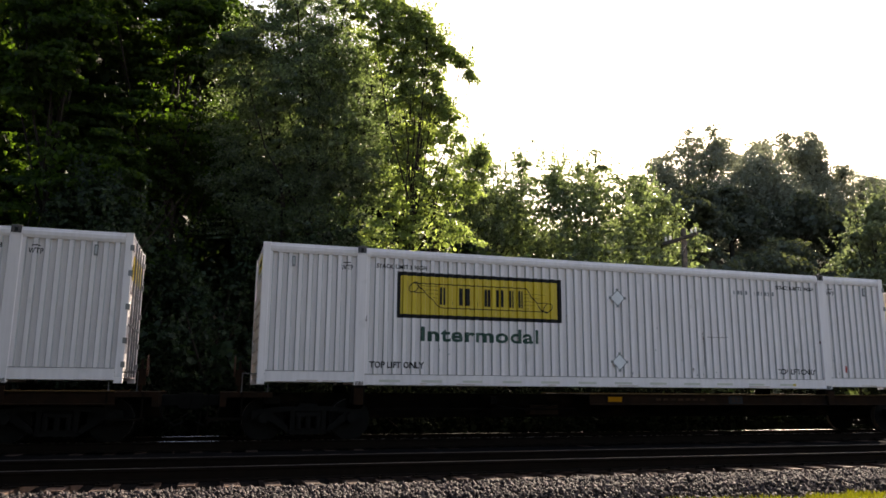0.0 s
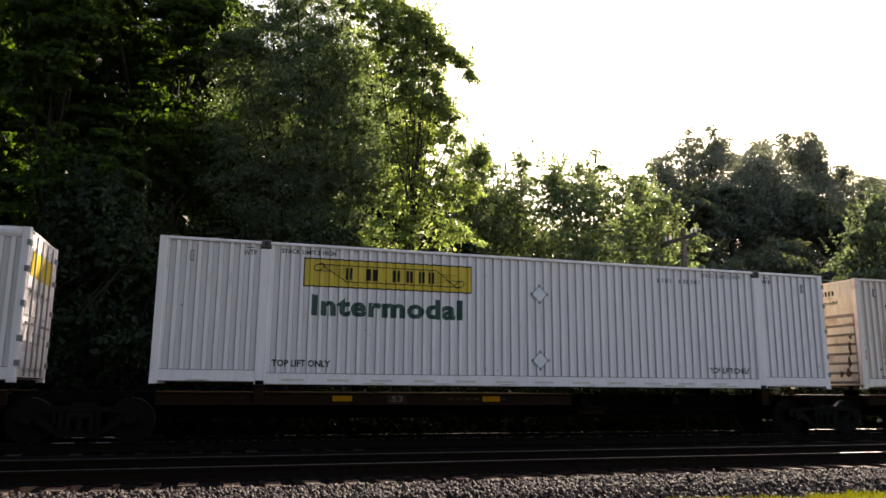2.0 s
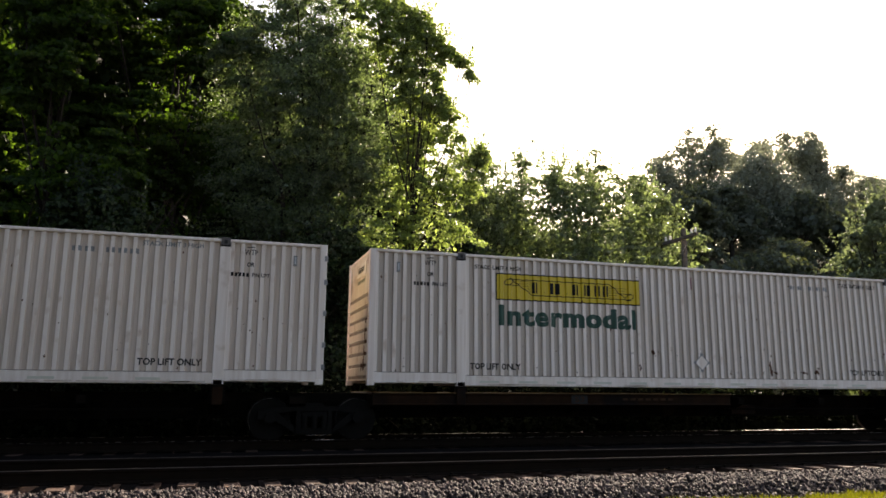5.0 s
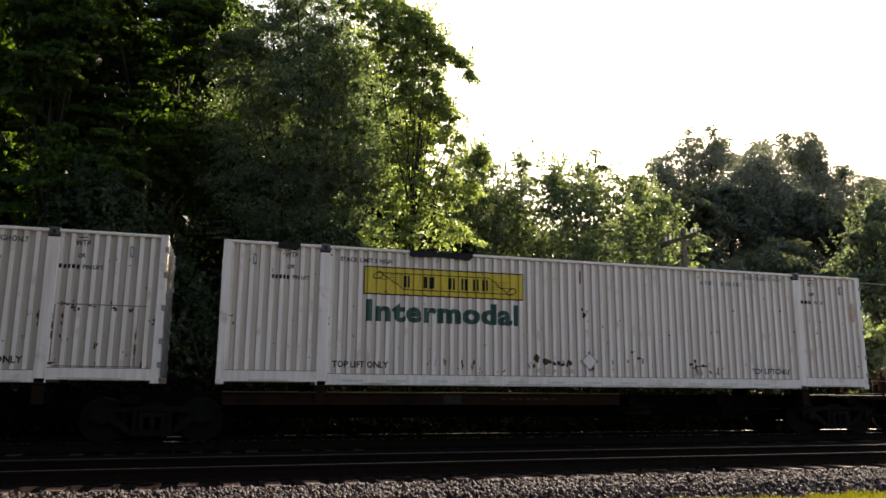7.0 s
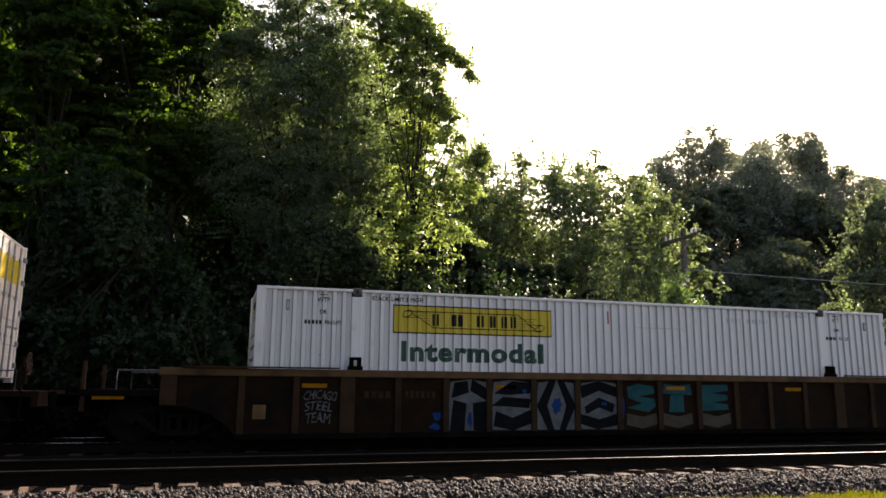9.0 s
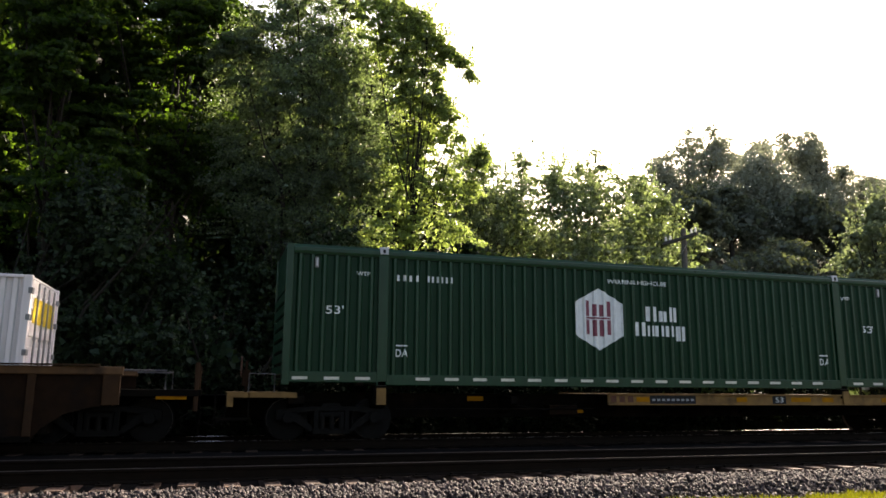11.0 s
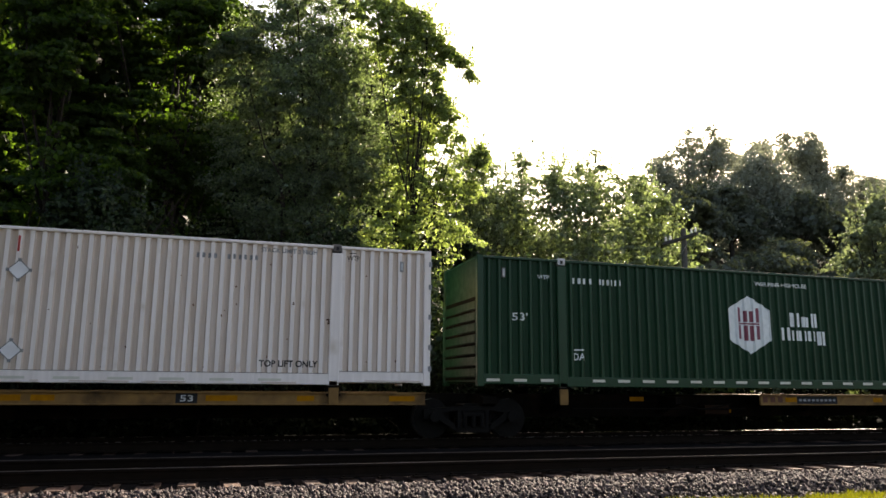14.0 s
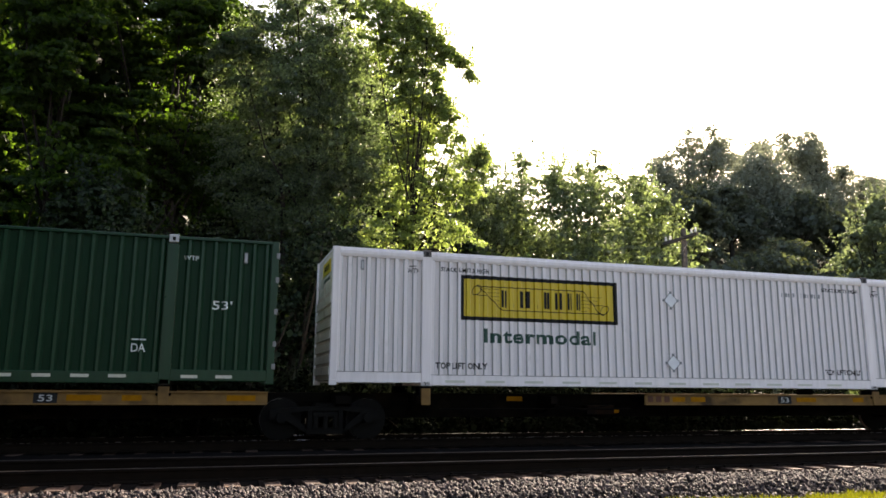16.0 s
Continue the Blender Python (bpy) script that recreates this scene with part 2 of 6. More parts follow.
def part(name, shape, material, parent, label="", at=None):
    """Links a Shape, bmesh or mesh as one mesh object under a thing or a part."""
    if isinstance(shape, Shape):
        me = shape.mesh(name)
    elif isinstance(shape, bmesh.types.BMesh):
        me = bpy.data.meshes.new(name)
        shape.to_mesh(me)
        shape.free()
    else:
        me = shape
    if material and not me.materials:
        me.materials.append(material)
    ob = new(name, me)
    ob.parent = parent
    if at is not None:
        ob.matrix_basis = at
    return tagged(ob, label)


def leaf_mesh(name, p, nrm, size, rng, slim=0.45):
    """Separate small pointed leaves at the points p, facing roughly along nrm."""
    n = len(p)
    nrm = nrm / (np.linalg.norm(nrm, axis=1, keepdims=True) + 1e-9)
    a = rng.normal(size=(n, 3))
    a -= nrm * (a * nrm).sum(1, keepdims=True)
    a /= np.linalg.norm(a, axis=1, keepdims=True) + 1e-9
    b = np.cross(nrm, a)
    s = (size * rng.uniform(0.6, 1.35, n)).reshape(-1, 1)
    bend = nrm * s * 0.18
    v = np.stack([p - a * s * 0.5, p + b * s * slim + bend, p + a * s * 0.55, p - b * s * slim + bend], 1).reshape(-1, 3)
    me = bpy.data.meshes.new(name)
    me.vertices.add(4 * n)
    me.vertices.foreach_set("co", v.astype(np.float32).ravel())
    me.loops.add(4 * n)
    me.loops.foreach_set("vertex_index", np.arange(4 * n, dtype=np.int32))
    me.polygons.add(n)
    me.polygons.foreach_set("loop_start", np.arange(0, 4 * n, 4, dtype=np.int32))
    me.update(calc_edges=True)
    return me


def crown_mesh(name, lobes, depth, count, size, seed, bough=0.7, slim=0.45, per=150, loose=0.5, shoots=0, dome=(0.35, 0.7), inner=0.14, core=2.1, thin=1.0):
    """A crown of domed boughs set round the lobes (x, z, radius, density), with loose leaves inside and thin shoots on top."""
    rng = np.random.default_rng(seed)
    L = np.array([(*l, 1.0)[:4] for l in lobes], float)
    off_y = np.random.default_rng(seed + 5).uniform(-depth, depth, len(L))
    mid = np.stack([L[:, 0], off_y, L[:, 1]], 1)
    w = L[:, 2] ** 1.5 * L[:, 3]
    w /= w.sum()

    def unit(n):
        d = rng.normal(size=(n, 3))
        return d / np.linalg.norm(d, axis=1, keepdims=True)

    m = max(3, int(count * (1 - inner)) // per)
    k = rng.choice(len(L), m, p=w)
    d = unit(m)
    c = mid[k] + d * (L[k, 2] * (1 - 0.5 * rng.random(m) ** 1.5) * rng.uniform(0.85, 1.12, m))[:, None]
    b = bough * rng.uniform(0.5, 1.3, m) * np.clip(L[k, 2] / 1.6, 0.6, 1.15)
    e = unit(m * per).reshape(m, per, 3)
    e[..., 2] = np.abs(e[..., 2]) * 0.95 - 0.22
    flat = rng.uniform(*dome, m)[:, None]
    squash = np.stack([np.ones((m, 1)), np.ones((m, 1)), flat], -1)
    r = (b[:, None] * (1.05 - 0.5 * rng.random((m, per)) ** 1.6))[..., None]
    ragged = 1 + 0.35 * rng.normal(size=(m, 1, 3))
    p = c[:, None, :] + e * r * squash * ragged
    p[..., 2] += (e[..., 0] * d[:, None, 0] + e[..., 1] * d[:, None, 1]) * b[:, None] * -0.25
    nrm = e * np.array([0.9, 0.9, 1.5]) + rng.normal(size=(m, per, 3)) * loose
    n2 = int(count * inner)
    k2 = rng.choice(len(L), n2, p=w)
    p2 = mid[k2] + unit(n2) * (0.82 * L[k2, 2] * rng.random(n2) ** 0.5)[:, None]
    P, N, S = [p.reshape(-1, 3), p2], [nrm.reshape(-1, 3), rng.normal(size=(n2, 3)) + np.array([0, 0, 0.5])], [np.full(m * per, size), np.full(n2, size * core)]
    if shoots:
        k3 = rng.choice(len(L), shoots, p=w)
        d3 = unit(shoots)
        d3[:, 2] = np.abs(d3[:, 2]) + 0.35
        d3 /= np.linalg.norm(d3, axis=1, keepdims=True)
        long = rng.uniform(0.4, 1.25, shoots) * np.clip(L[k3, 2], 0.4, 1.2)
        a = np.linspace(0, 1, 26)
        up = d3 * 0.6 + np.array([0, 0, 0.7])
        p3 = (mid[k3] + d3 * L[k3, 2][:, None])[:, None, :] + up[:, None, :] * (long[:, None] * a)[..., None] + rng.normal(size=(shoots, 26, 3)) * (0.085 * (1.15 - a))[None, :, None]
        P.append(p3.reshape(-1, 3))
        N.append((d3[:, None, :] + rng.normal(size=(shoots, 26, 3)) * 0.8).reshape(-1, 3))
        S.append(np.full(shoots * 26, size))
    return leaf_mesh(name, np.concatenate(P) * np.array([1, thin, 1]), np.concatenate(N), np.concatenate(S), rng, slim)


def tree(kind, label, x, y, z0, lobes, count, size, leaves, seed, depth=1.2, girth=0.2, bough=0.55, slim=0.45, category="tree", stems=1, per=150, loose=0.5, shoots=0, dome=(0.35, 0.7), inner=0.14, core=2.1, thin=1.0):
    rng = random.Random(seed)
    ob = tagged(new(kind), label, category, "trees beside the railway")
    ob.matrix_basis = Matrix.Translation((x, y, z0))
    rel = [(l[0] - x, l[1] - z0, *l[2:]) for l in lobes]
    top = max(l[1] for l in rel)
    off_y = np.random.default_rng(seed + 5).uniform(-depth, depth, len(rel))
    low = max(0.5, min(l[1] - l[2] for l in rel))
    for s in range(stems):
        bx, by = (rng.uniform(-0.9, 0.9), rng.uniform(-0.6, 0.6)) if stems > 1 else (0, 0)
        tx = sum(l[0] for l in rel) / len(rel) * 0.8 + bx * 2.2
        pts = [(bx, by, -0.3), (bx * 1.2 + tx * 0.1, by, top * 0.2), (bx + tx * 0.35, by * 1.5, top * 0.45), (bx + tx * 0.7, by * 2, top * 0.7), (bx + tx, by * 2, top * 0.96)]
        part("trunk", Shape().tube(pts, [girth * 1.5, girth * 1.05, girth * 0.8, girth * 0.5, girth * 0.12], 9), BARK, ob)
    tx = sum(l[0] for l in rel) / len(rel) * 0.8
    for (a, b, r, *_), oy in zip(rel, off_y):
        limbs = Shape()
        start = Vector((tx * 0.3 * rng.random(), 0, max(low * 0.6, b * 0.5)))
        end = Vector((a, oy, b))
        mid = start.lerp(end, 0.55) + Vector((rng.uniform(-0.3, 0.3), rng.uniform(-0.3, 0.3), -0.1 * (end - start).length))
        limbs.tube([start, mid, end], [girth * 0.42, girth * 0.28, girth * 0.12], 5)
        for _ in range(4):
            d = Vector((rng.gauss(0, 1), rng.gauss(0, 1), rng.gauss(0.3, 0.8))).normalized() * r * rng.uniform(0.75, 1.0)
            limbs.tube([end.lerp(mid, 0.25), end + d * 0.5 + Vector((0, 0, 0.06 * r)), end + d], [girth * 0.14, girth * 0.09, girth * 0.03], 3)
        part("limb", limbs, BARK, ob)
    part("crown", crown_mesh("crown", rel, depth, count, size, seed, bough, slim, per, loose, shoots, dome, inner, core, thin), leaves, ob)
    return ob


# ---- ground, tracks ----
TRAIN_Y, EMPTY_Y = 16.652, 11.66


def ground_height(x, y):
    z = -0.52 + 0.05 * noise.noise(Vector((x * 0.3, y * 0.3, 0)))
    if 9.9 < y < 18.9:
        z = -0.62
    if y > 18.9:
        left = 1 / (1 + math.exp((x - 14) / 4))
        z += left * 0.32 * max(0, min(y, 90) - 21) + (1 - left) * 23 * (1 / (1 + math.exp(-(y - 68) / 8)))
        z += 0.3 * noise.noise(Vector((x * 0.12, y * 0.12, 3)))
    return z


def make_ground():
    xs = [-900, -500, -300, -200, -140, -100, -70, -50] + [i * 1.5 for i in range(-26, 54)] + [85, 95, 110, 130, 160, 200, 300, 500, 900]
    ys = [-900, -400, -150, -60, -25, -10, 0, 4, 6, 7.5] + [8 + 0.5 * i for i in range(50)] + [34, 37, 41, 46, 52, 58, 65, 73, 82, 92, 105, 120, 150, 220, 400, 900]
    s = Shape()
    s.add([(x, y, ground_height(x, y)) for y in ys for x in xs],
          [(j * len(xs) + i, j * len(xs) + i + 1, (j + 1) * len(xs) + i + 1, (j + 1) * len(xs) + i) for j in range(len(ys) - 1) for i in range(len(xs) - 1)])
    g = new("ground", s.mesh("ground"))
    g.data.materials.append(SOIL)
    for p in g.data.polygons:
        p.use_smooth = True
    return tagged(g, "grassy ground rising to a wooded hillside", "ground", kind="structure")


def make_ballast():
    s = Shape()
    rng = random.Random(4)
    prof = [(9.62, -0.60), (9.95, -0.36), (10.30, -0.245), (10.48, -0.31), (11.0, -0.33), (12.0, -0.33), (12.3, -0.165), (12.85, -0.13), (14.0, -0.15), (14.9, -0.15), (15.5, -0.2), (17.9, -0.235), (18.5, -0.45), (19.1, -0.66)]
    xs = [-200, -120, -60, -30] + [i * 0.5 for i in range(-30, 70)] + [45, 60, 90, 140, 200]
    s.add([(x, y + rng.uniform(-0.04, 0.04), z + rng.uniform(-0.015, 0.01)) for x in xs for y, z in prof],
          [(i * len(prof) + j, (i + 1) * len(prof) + j, (i + 1) * len(prof) + j + 1, i * len(prof) + j + 1) for i in range(len(xs) - 1) for j in range(len(prof) - 1)])
    bed = new("ballast", s.mesh("ballast"))
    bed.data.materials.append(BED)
    tagged(bed, "grey crushed stone bed under the two tracks", "ballast", kind="structure")
    # loose stones
    r = np.random.default_rng(8)
    bands = [(-7, 17, 9.55, 10.33, 40000), (-7, 17, 10.33, 11.0, 1500), (-6, 20, 12.6, 13.0, 450)]
    P = np.concatenate([np.stack([r.uniform(a, b, n), r.uniform(c, d, n)], 1) for a, b, c, d, n in bands])
    Z = np.interp(P[:, 1], [q[0] for q in prof], [q[1] for q in prof])
    n = len(P)
    octa = np.array([(1, 0, 0), (-1, 0, 0), (0, 1, 0), (0, -1, 0), (0, 0, 1), (0, 0, -1)], float) * 1.15
    tri = np.array([(0, 2, 4), (2, 1, 4), (1, 3, 4), (3, 0, 4), (2, 0, 5), (1, 2, 5), (3, 1, 5), (0, 3, 5)])
    v = (octa[None] * r.uniform(0.6, 1.3, (n, 6, 1)) + r.uniform(-0.45, 0.45, (n, 6, 3))) * ((0.011 + 0.026 * r.random((n, 1, 1)) ** 1.6) * r.uniform(0.7, 1.25, (n, 1, 3)))
    a = r.uniform(0, math.tau, n)
    c, sn = np.cos(a)[:, None], np.sin(a)[:, None]
    v = np.stack([v[..., 0] * c - v[..., 1] * sn, v[..., 0] * sn + v[..., 1] * c, v[..., 2]], -1)
    v += np.concatenate([P, (Z + r.uniform(0.0, 0.035, n))[:, None]], 1)[:, None, :]
    f = (tri[None] + (np.arange(n) * 6)[:, None, None]).reshape(-1, 3)
    me = bpy.data.meshes.new("ballast_stones")
    me.vertices.add(6 * n)
    me.vertices.foreach_set("co", v.astype(np.float32).ravel())
    me.loops.add(len(f) * 3)
    me.loops.foreach_set("vertex_index", f.astype(np.int32).ravel())
    me.polygons.add(len(f))
    me.polygons.foreach_set("loop_start", np.arange(0, len(f) * 3, 3, dtype=np.int32))
    me.update(calc_edges=True)
    me.materials.append(STONE)
    tagged(new("ballast_stones", me), "loose angular grey ballast stones", "gravel", kind="stuff")


RAIL_OUTLINE = [(-0.07, -0.185), (0.07, -0.185), (0.07, -0.172), (0.012, -0.15), (0.009, -0.05), (0.036, -0.036), (0.036, -0.006), (-0.036, -0.006), (-0.036, -0.036), (-0.009, -0.05), (-0.012, -0.15), (-0.07, -0.172)]


def make_track(label, y, head):
    tr = tagged(new("railway_track"), label, "railway track", "railway tracks", "structure")
    tr.matrix_basis = Matrix.Translation((0, y, 0))
    plates, tie = Shape(), Shape().box(-0.112, 0.112, -1.3, 1.3, -0.36, -0.188, 0.012).mesh("tie")
    tie.materials.append(TIE)
    for side in (-0.754, 0.754):
        rail = part("rail", Shape().extrude([(side + a, b) for a, b in RAIL_OUTLINE], "x", -200, 200), RAIL_SIDE, tr)
        part("rail_head", Shape().extrude([(side - 0.034, -0.006), (side + 0.034, -0.006), (side + 0.028, 0.0), (side - 0.028, 0.0)], "x", -200, 200), head, rail, "bright worn running surface")
    rng = random.Random(int(y * 10))
    for i in range(104):
        x = -14 + i * 0.53
        part("tie", tie, None, tr, at=pose(x + rng.uniform(-0.03, 0.03), rng.uniform(-0.06, 0.12), rng.uniform(-0.03, 0.004), rng.uniform(-0.4, 0.4), 0, rng.uniform(-1.6, 1.6)))
    for i in range(104):
        x = -14 + i * 0.53
        for side in (-0.754, 0.754):
            plates.box(x - 0.09, x + 0.09, side - 0.19, side + 0.19, -0.188, -0.176)
            for k in (-0.1, 0.1):
                plates.box(x - 0.06, x - 0.03, side + k - 0.02, side + k + 0.02, -0.176, -0.15)
    rest = Shape()
    for x in [-14 - 0.53 * i for i in range(1, 200)] + [41.12 + 0.53 * i for i in range(1, 200)]:
        rest.box(x - 0.112, x + 0.112, -1.3, 1.3, -0.36, -0.188)
    tagged(part("tie_plates", plates, RAIL_SIDE, tr), kind="stuff")
    tagged(part("distant_ties", rest, TIE, tr), kind="stuff")


def make_grass():
    r = np.random.default_rng(12)
    n = 26000
    x = r.uniform(5.2, 17, n)
    y = 9.47 - r.random(n) ** 1.3 * 1.9 + 0.10 * np.sin(x * 2.1) + 0.05 * np.sin(x * 7.3)
    h = r.uniform(0.04, 0.13, n) * (0.6 + 0.4 * np.sin(x * 3.1 + y * 4) ** 2)
    a, lean = r.uniform(0, math.tau, n), r.uniform(0.0, 0.07, n)
    w = 0.005
    base = np.stack([x, y, np.full(n, -0.56)], 1)
    side = np.stack([np.cos(a) * w, np.sin(a) * w, np.zeros(n)], 1)
    tip = base + np.stack([np.sin(a) * lean, np.cos(a) * lean, h + 0.05], 1)
    midp = base * 0.45 + tip * 0.55 + np.stack([np.zeros(n), np.zeros(n), h * 0.12], 1)
    v = np.stack([base - side, base + side, midp + side * 0.8, tip, midp - side * 0.8], 1).reshape(-1, 3)
    me = bpy.data.meshes.new("grass")
    me.vertices.add(5 * n)
    me.vertices.foreach_set("co", v.astype(np.float32).ravel())
    me.loops.add(5 * n)
    me.loops.foreach_set("vertex_index", np.arange(5 * n, dtype=np.int32))
    me.polygons.add(n)
    me.polygons.foreach_set("loop_start", np.arange(0, 5 * n, 5, dtype=np.int32))
    me.update(calc_edges=True)
    me.materials.append(GRASS)
    tagged(new("grass", me), "bright short grass at the edge of the ballast", "grass", kind="stuff")


make_ground()
make_ballast()
make_track("empty track with rusty rails on timber ties", EMPTY_Y, RAIL_TOP)
make_track("track with worn rails that carries the train", TRAIN_Y, RAIL_BRIGHT)
make_grass()


# ---- trees and the line pole ----
def make_trees():
    tree("olive_tree", "tall fine-leaved olive-green tree with several stems", 3.0, 26.6, 0.8,
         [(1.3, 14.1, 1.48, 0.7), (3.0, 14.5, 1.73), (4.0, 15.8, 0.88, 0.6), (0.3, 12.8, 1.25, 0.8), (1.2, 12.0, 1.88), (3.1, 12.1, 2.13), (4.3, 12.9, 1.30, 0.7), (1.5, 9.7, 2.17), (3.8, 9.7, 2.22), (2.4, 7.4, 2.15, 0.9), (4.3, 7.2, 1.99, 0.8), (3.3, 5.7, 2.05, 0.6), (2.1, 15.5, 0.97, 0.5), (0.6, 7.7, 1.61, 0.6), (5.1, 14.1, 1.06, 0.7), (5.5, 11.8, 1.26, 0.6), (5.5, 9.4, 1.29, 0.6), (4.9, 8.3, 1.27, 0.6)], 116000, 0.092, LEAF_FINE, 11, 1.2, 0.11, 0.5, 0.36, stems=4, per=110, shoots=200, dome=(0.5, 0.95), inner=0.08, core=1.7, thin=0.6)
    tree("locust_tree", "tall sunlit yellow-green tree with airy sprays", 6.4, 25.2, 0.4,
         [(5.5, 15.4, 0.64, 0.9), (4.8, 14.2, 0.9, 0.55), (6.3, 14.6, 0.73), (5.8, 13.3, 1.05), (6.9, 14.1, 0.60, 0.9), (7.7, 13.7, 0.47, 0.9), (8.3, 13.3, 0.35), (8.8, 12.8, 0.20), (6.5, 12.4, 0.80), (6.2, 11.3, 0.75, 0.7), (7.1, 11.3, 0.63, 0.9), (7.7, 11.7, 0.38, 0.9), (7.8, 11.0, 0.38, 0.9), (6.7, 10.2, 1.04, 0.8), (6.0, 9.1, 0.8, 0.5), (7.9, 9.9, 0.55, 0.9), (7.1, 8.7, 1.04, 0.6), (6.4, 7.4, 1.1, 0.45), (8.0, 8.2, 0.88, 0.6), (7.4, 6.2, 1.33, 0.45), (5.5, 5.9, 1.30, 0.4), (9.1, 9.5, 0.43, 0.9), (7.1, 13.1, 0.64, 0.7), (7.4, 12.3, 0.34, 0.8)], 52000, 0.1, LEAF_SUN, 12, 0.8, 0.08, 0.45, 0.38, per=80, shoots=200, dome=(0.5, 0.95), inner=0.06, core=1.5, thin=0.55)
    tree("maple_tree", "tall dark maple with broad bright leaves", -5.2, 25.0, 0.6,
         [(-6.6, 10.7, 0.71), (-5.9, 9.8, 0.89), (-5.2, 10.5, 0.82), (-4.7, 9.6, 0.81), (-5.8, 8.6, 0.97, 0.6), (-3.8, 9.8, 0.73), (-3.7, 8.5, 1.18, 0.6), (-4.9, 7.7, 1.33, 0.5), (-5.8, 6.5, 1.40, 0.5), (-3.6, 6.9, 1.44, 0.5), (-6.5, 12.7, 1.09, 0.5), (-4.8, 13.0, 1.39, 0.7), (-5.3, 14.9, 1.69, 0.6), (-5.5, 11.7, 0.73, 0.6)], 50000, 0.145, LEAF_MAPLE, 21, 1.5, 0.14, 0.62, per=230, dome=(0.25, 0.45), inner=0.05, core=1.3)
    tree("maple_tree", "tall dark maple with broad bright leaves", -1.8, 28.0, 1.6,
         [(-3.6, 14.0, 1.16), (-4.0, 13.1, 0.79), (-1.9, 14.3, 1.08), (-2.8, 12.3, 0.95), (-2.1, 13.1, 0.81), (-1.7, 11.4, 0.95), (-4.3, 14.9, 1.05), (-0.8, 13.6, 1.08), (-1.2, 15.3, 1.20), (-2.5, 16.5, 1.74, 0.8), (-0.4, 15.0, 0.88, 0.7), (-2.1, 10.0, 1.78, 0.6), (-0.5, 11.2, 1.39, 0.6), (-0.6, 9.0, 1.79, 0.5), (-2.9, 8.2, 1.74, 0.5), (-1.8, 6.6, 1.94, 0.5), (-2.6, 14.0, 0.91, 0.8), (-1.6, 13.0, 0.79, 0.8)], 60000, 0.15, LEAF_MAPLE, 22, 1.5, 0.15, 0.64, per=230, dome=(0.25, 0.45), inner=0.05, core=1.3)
    tree("maple_tree", "tall dark maple with broad bright leaves", -9.2, 27.0, 1.4,
         [(-9.6, 11.8, 2.6), (-8.5, 8.0, 2.6), (-9.3, 5.1, 2.4), (-8.9, 15.0, 2.2)], 24000, 0.17, LEAF_MAPLE, 23, 1.4, 0.28, 0.75, per=170, inner=0.05, core=1.3)
    tree("bush", "grey-green leafy bush before the dark maples", -5.6, 22.6, ground_height(-5.6, 22.6),
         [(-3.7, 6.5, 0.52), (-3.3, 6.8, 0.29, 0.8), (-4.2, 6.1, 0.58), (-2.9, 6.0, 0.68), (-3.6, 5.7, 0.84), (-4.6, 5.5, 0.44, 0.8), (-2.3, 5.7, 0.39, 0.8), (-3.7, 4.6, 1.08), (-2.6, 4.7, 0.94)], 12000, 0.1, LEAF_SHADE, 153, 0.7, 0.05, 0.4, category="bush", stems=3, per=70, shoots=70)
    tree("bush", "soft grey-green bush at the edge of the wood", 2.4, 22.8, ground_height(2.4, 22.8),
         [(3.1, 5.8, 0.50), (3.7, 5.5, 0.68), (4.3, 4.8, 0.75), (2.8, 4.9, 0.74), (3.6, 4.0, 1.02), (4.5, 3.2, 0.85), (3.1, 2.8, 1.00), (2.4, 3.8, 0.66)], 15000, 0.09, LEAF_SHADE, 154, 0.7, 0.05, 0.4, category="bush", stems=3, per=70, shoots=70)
    # two slender trees further up the slope
    for x, y, lobes, n, seed in (
            (14.3, 37.8, [(13.5, 13.1, 0.89), (12.7, 13.3, 0.70, 0.8), (14.0, 12.1, 1.33), (12.5, 11.7, 1.32), (15.5, 11.9, 1.35, 0.9), (16.4, 12.7, 0.91, 0.7), (16.3, 13.7, 0.52, 0.6), (16.5, 14.4, 0.29, 0.7), (16.6, 14.9, 0.16, 0.8), (17.5, 12.4, 0.91, 0.8), (14.7, 10.3, 2.15), (12.7, 9.5, 1.87), (16.7, 10.1, 1.92), (14.3, 8.0, 2.44), (12.0, 7.3, 1.84), (16.7, 7.9, 2.16), (14.3, 5.5, 2.47)], 34000, 31),
            (19.2, 36.5, [(18.6, 12.2, 1.21, 0.9), (19.4, 13.3, 0.42, 0.7), (19.5, 13.8, 0.19, 0.8), (17.7, 12.5, 0.70, 0.7), (20.4, 13.4, 0.29, 0.6), (19.9, 12.8, 0.58, 0.7), (20.9, 12.2, 0.91, 0.8), (18.2, 10.6, 1.83), (20.3, 10.9, 1.86), (22.0, 11.8, 1.04, 0.9), (23.0, 12.4, 0.46, 0.8), (23.6, 12.0, 0.30, 0.8), (22.5, 10.6, 1.56), (18.2, 8.4, 2.43), (21.0, 8.5, 2.48), (23.5, 8.7, 1.62), (19.5, 6.2, 2.74), (22.3, 6.7, 2.49)], 36000, 32)):
        tree("slender_tree", "slender light-green tree against the sky", x, y, ground_height(x, y), lobes, n, 0.125, LEAF_LIGHT, seed, 1.5, 0.1, 0.55, per=75, shoots=240, inner=0.18, core=1.7)
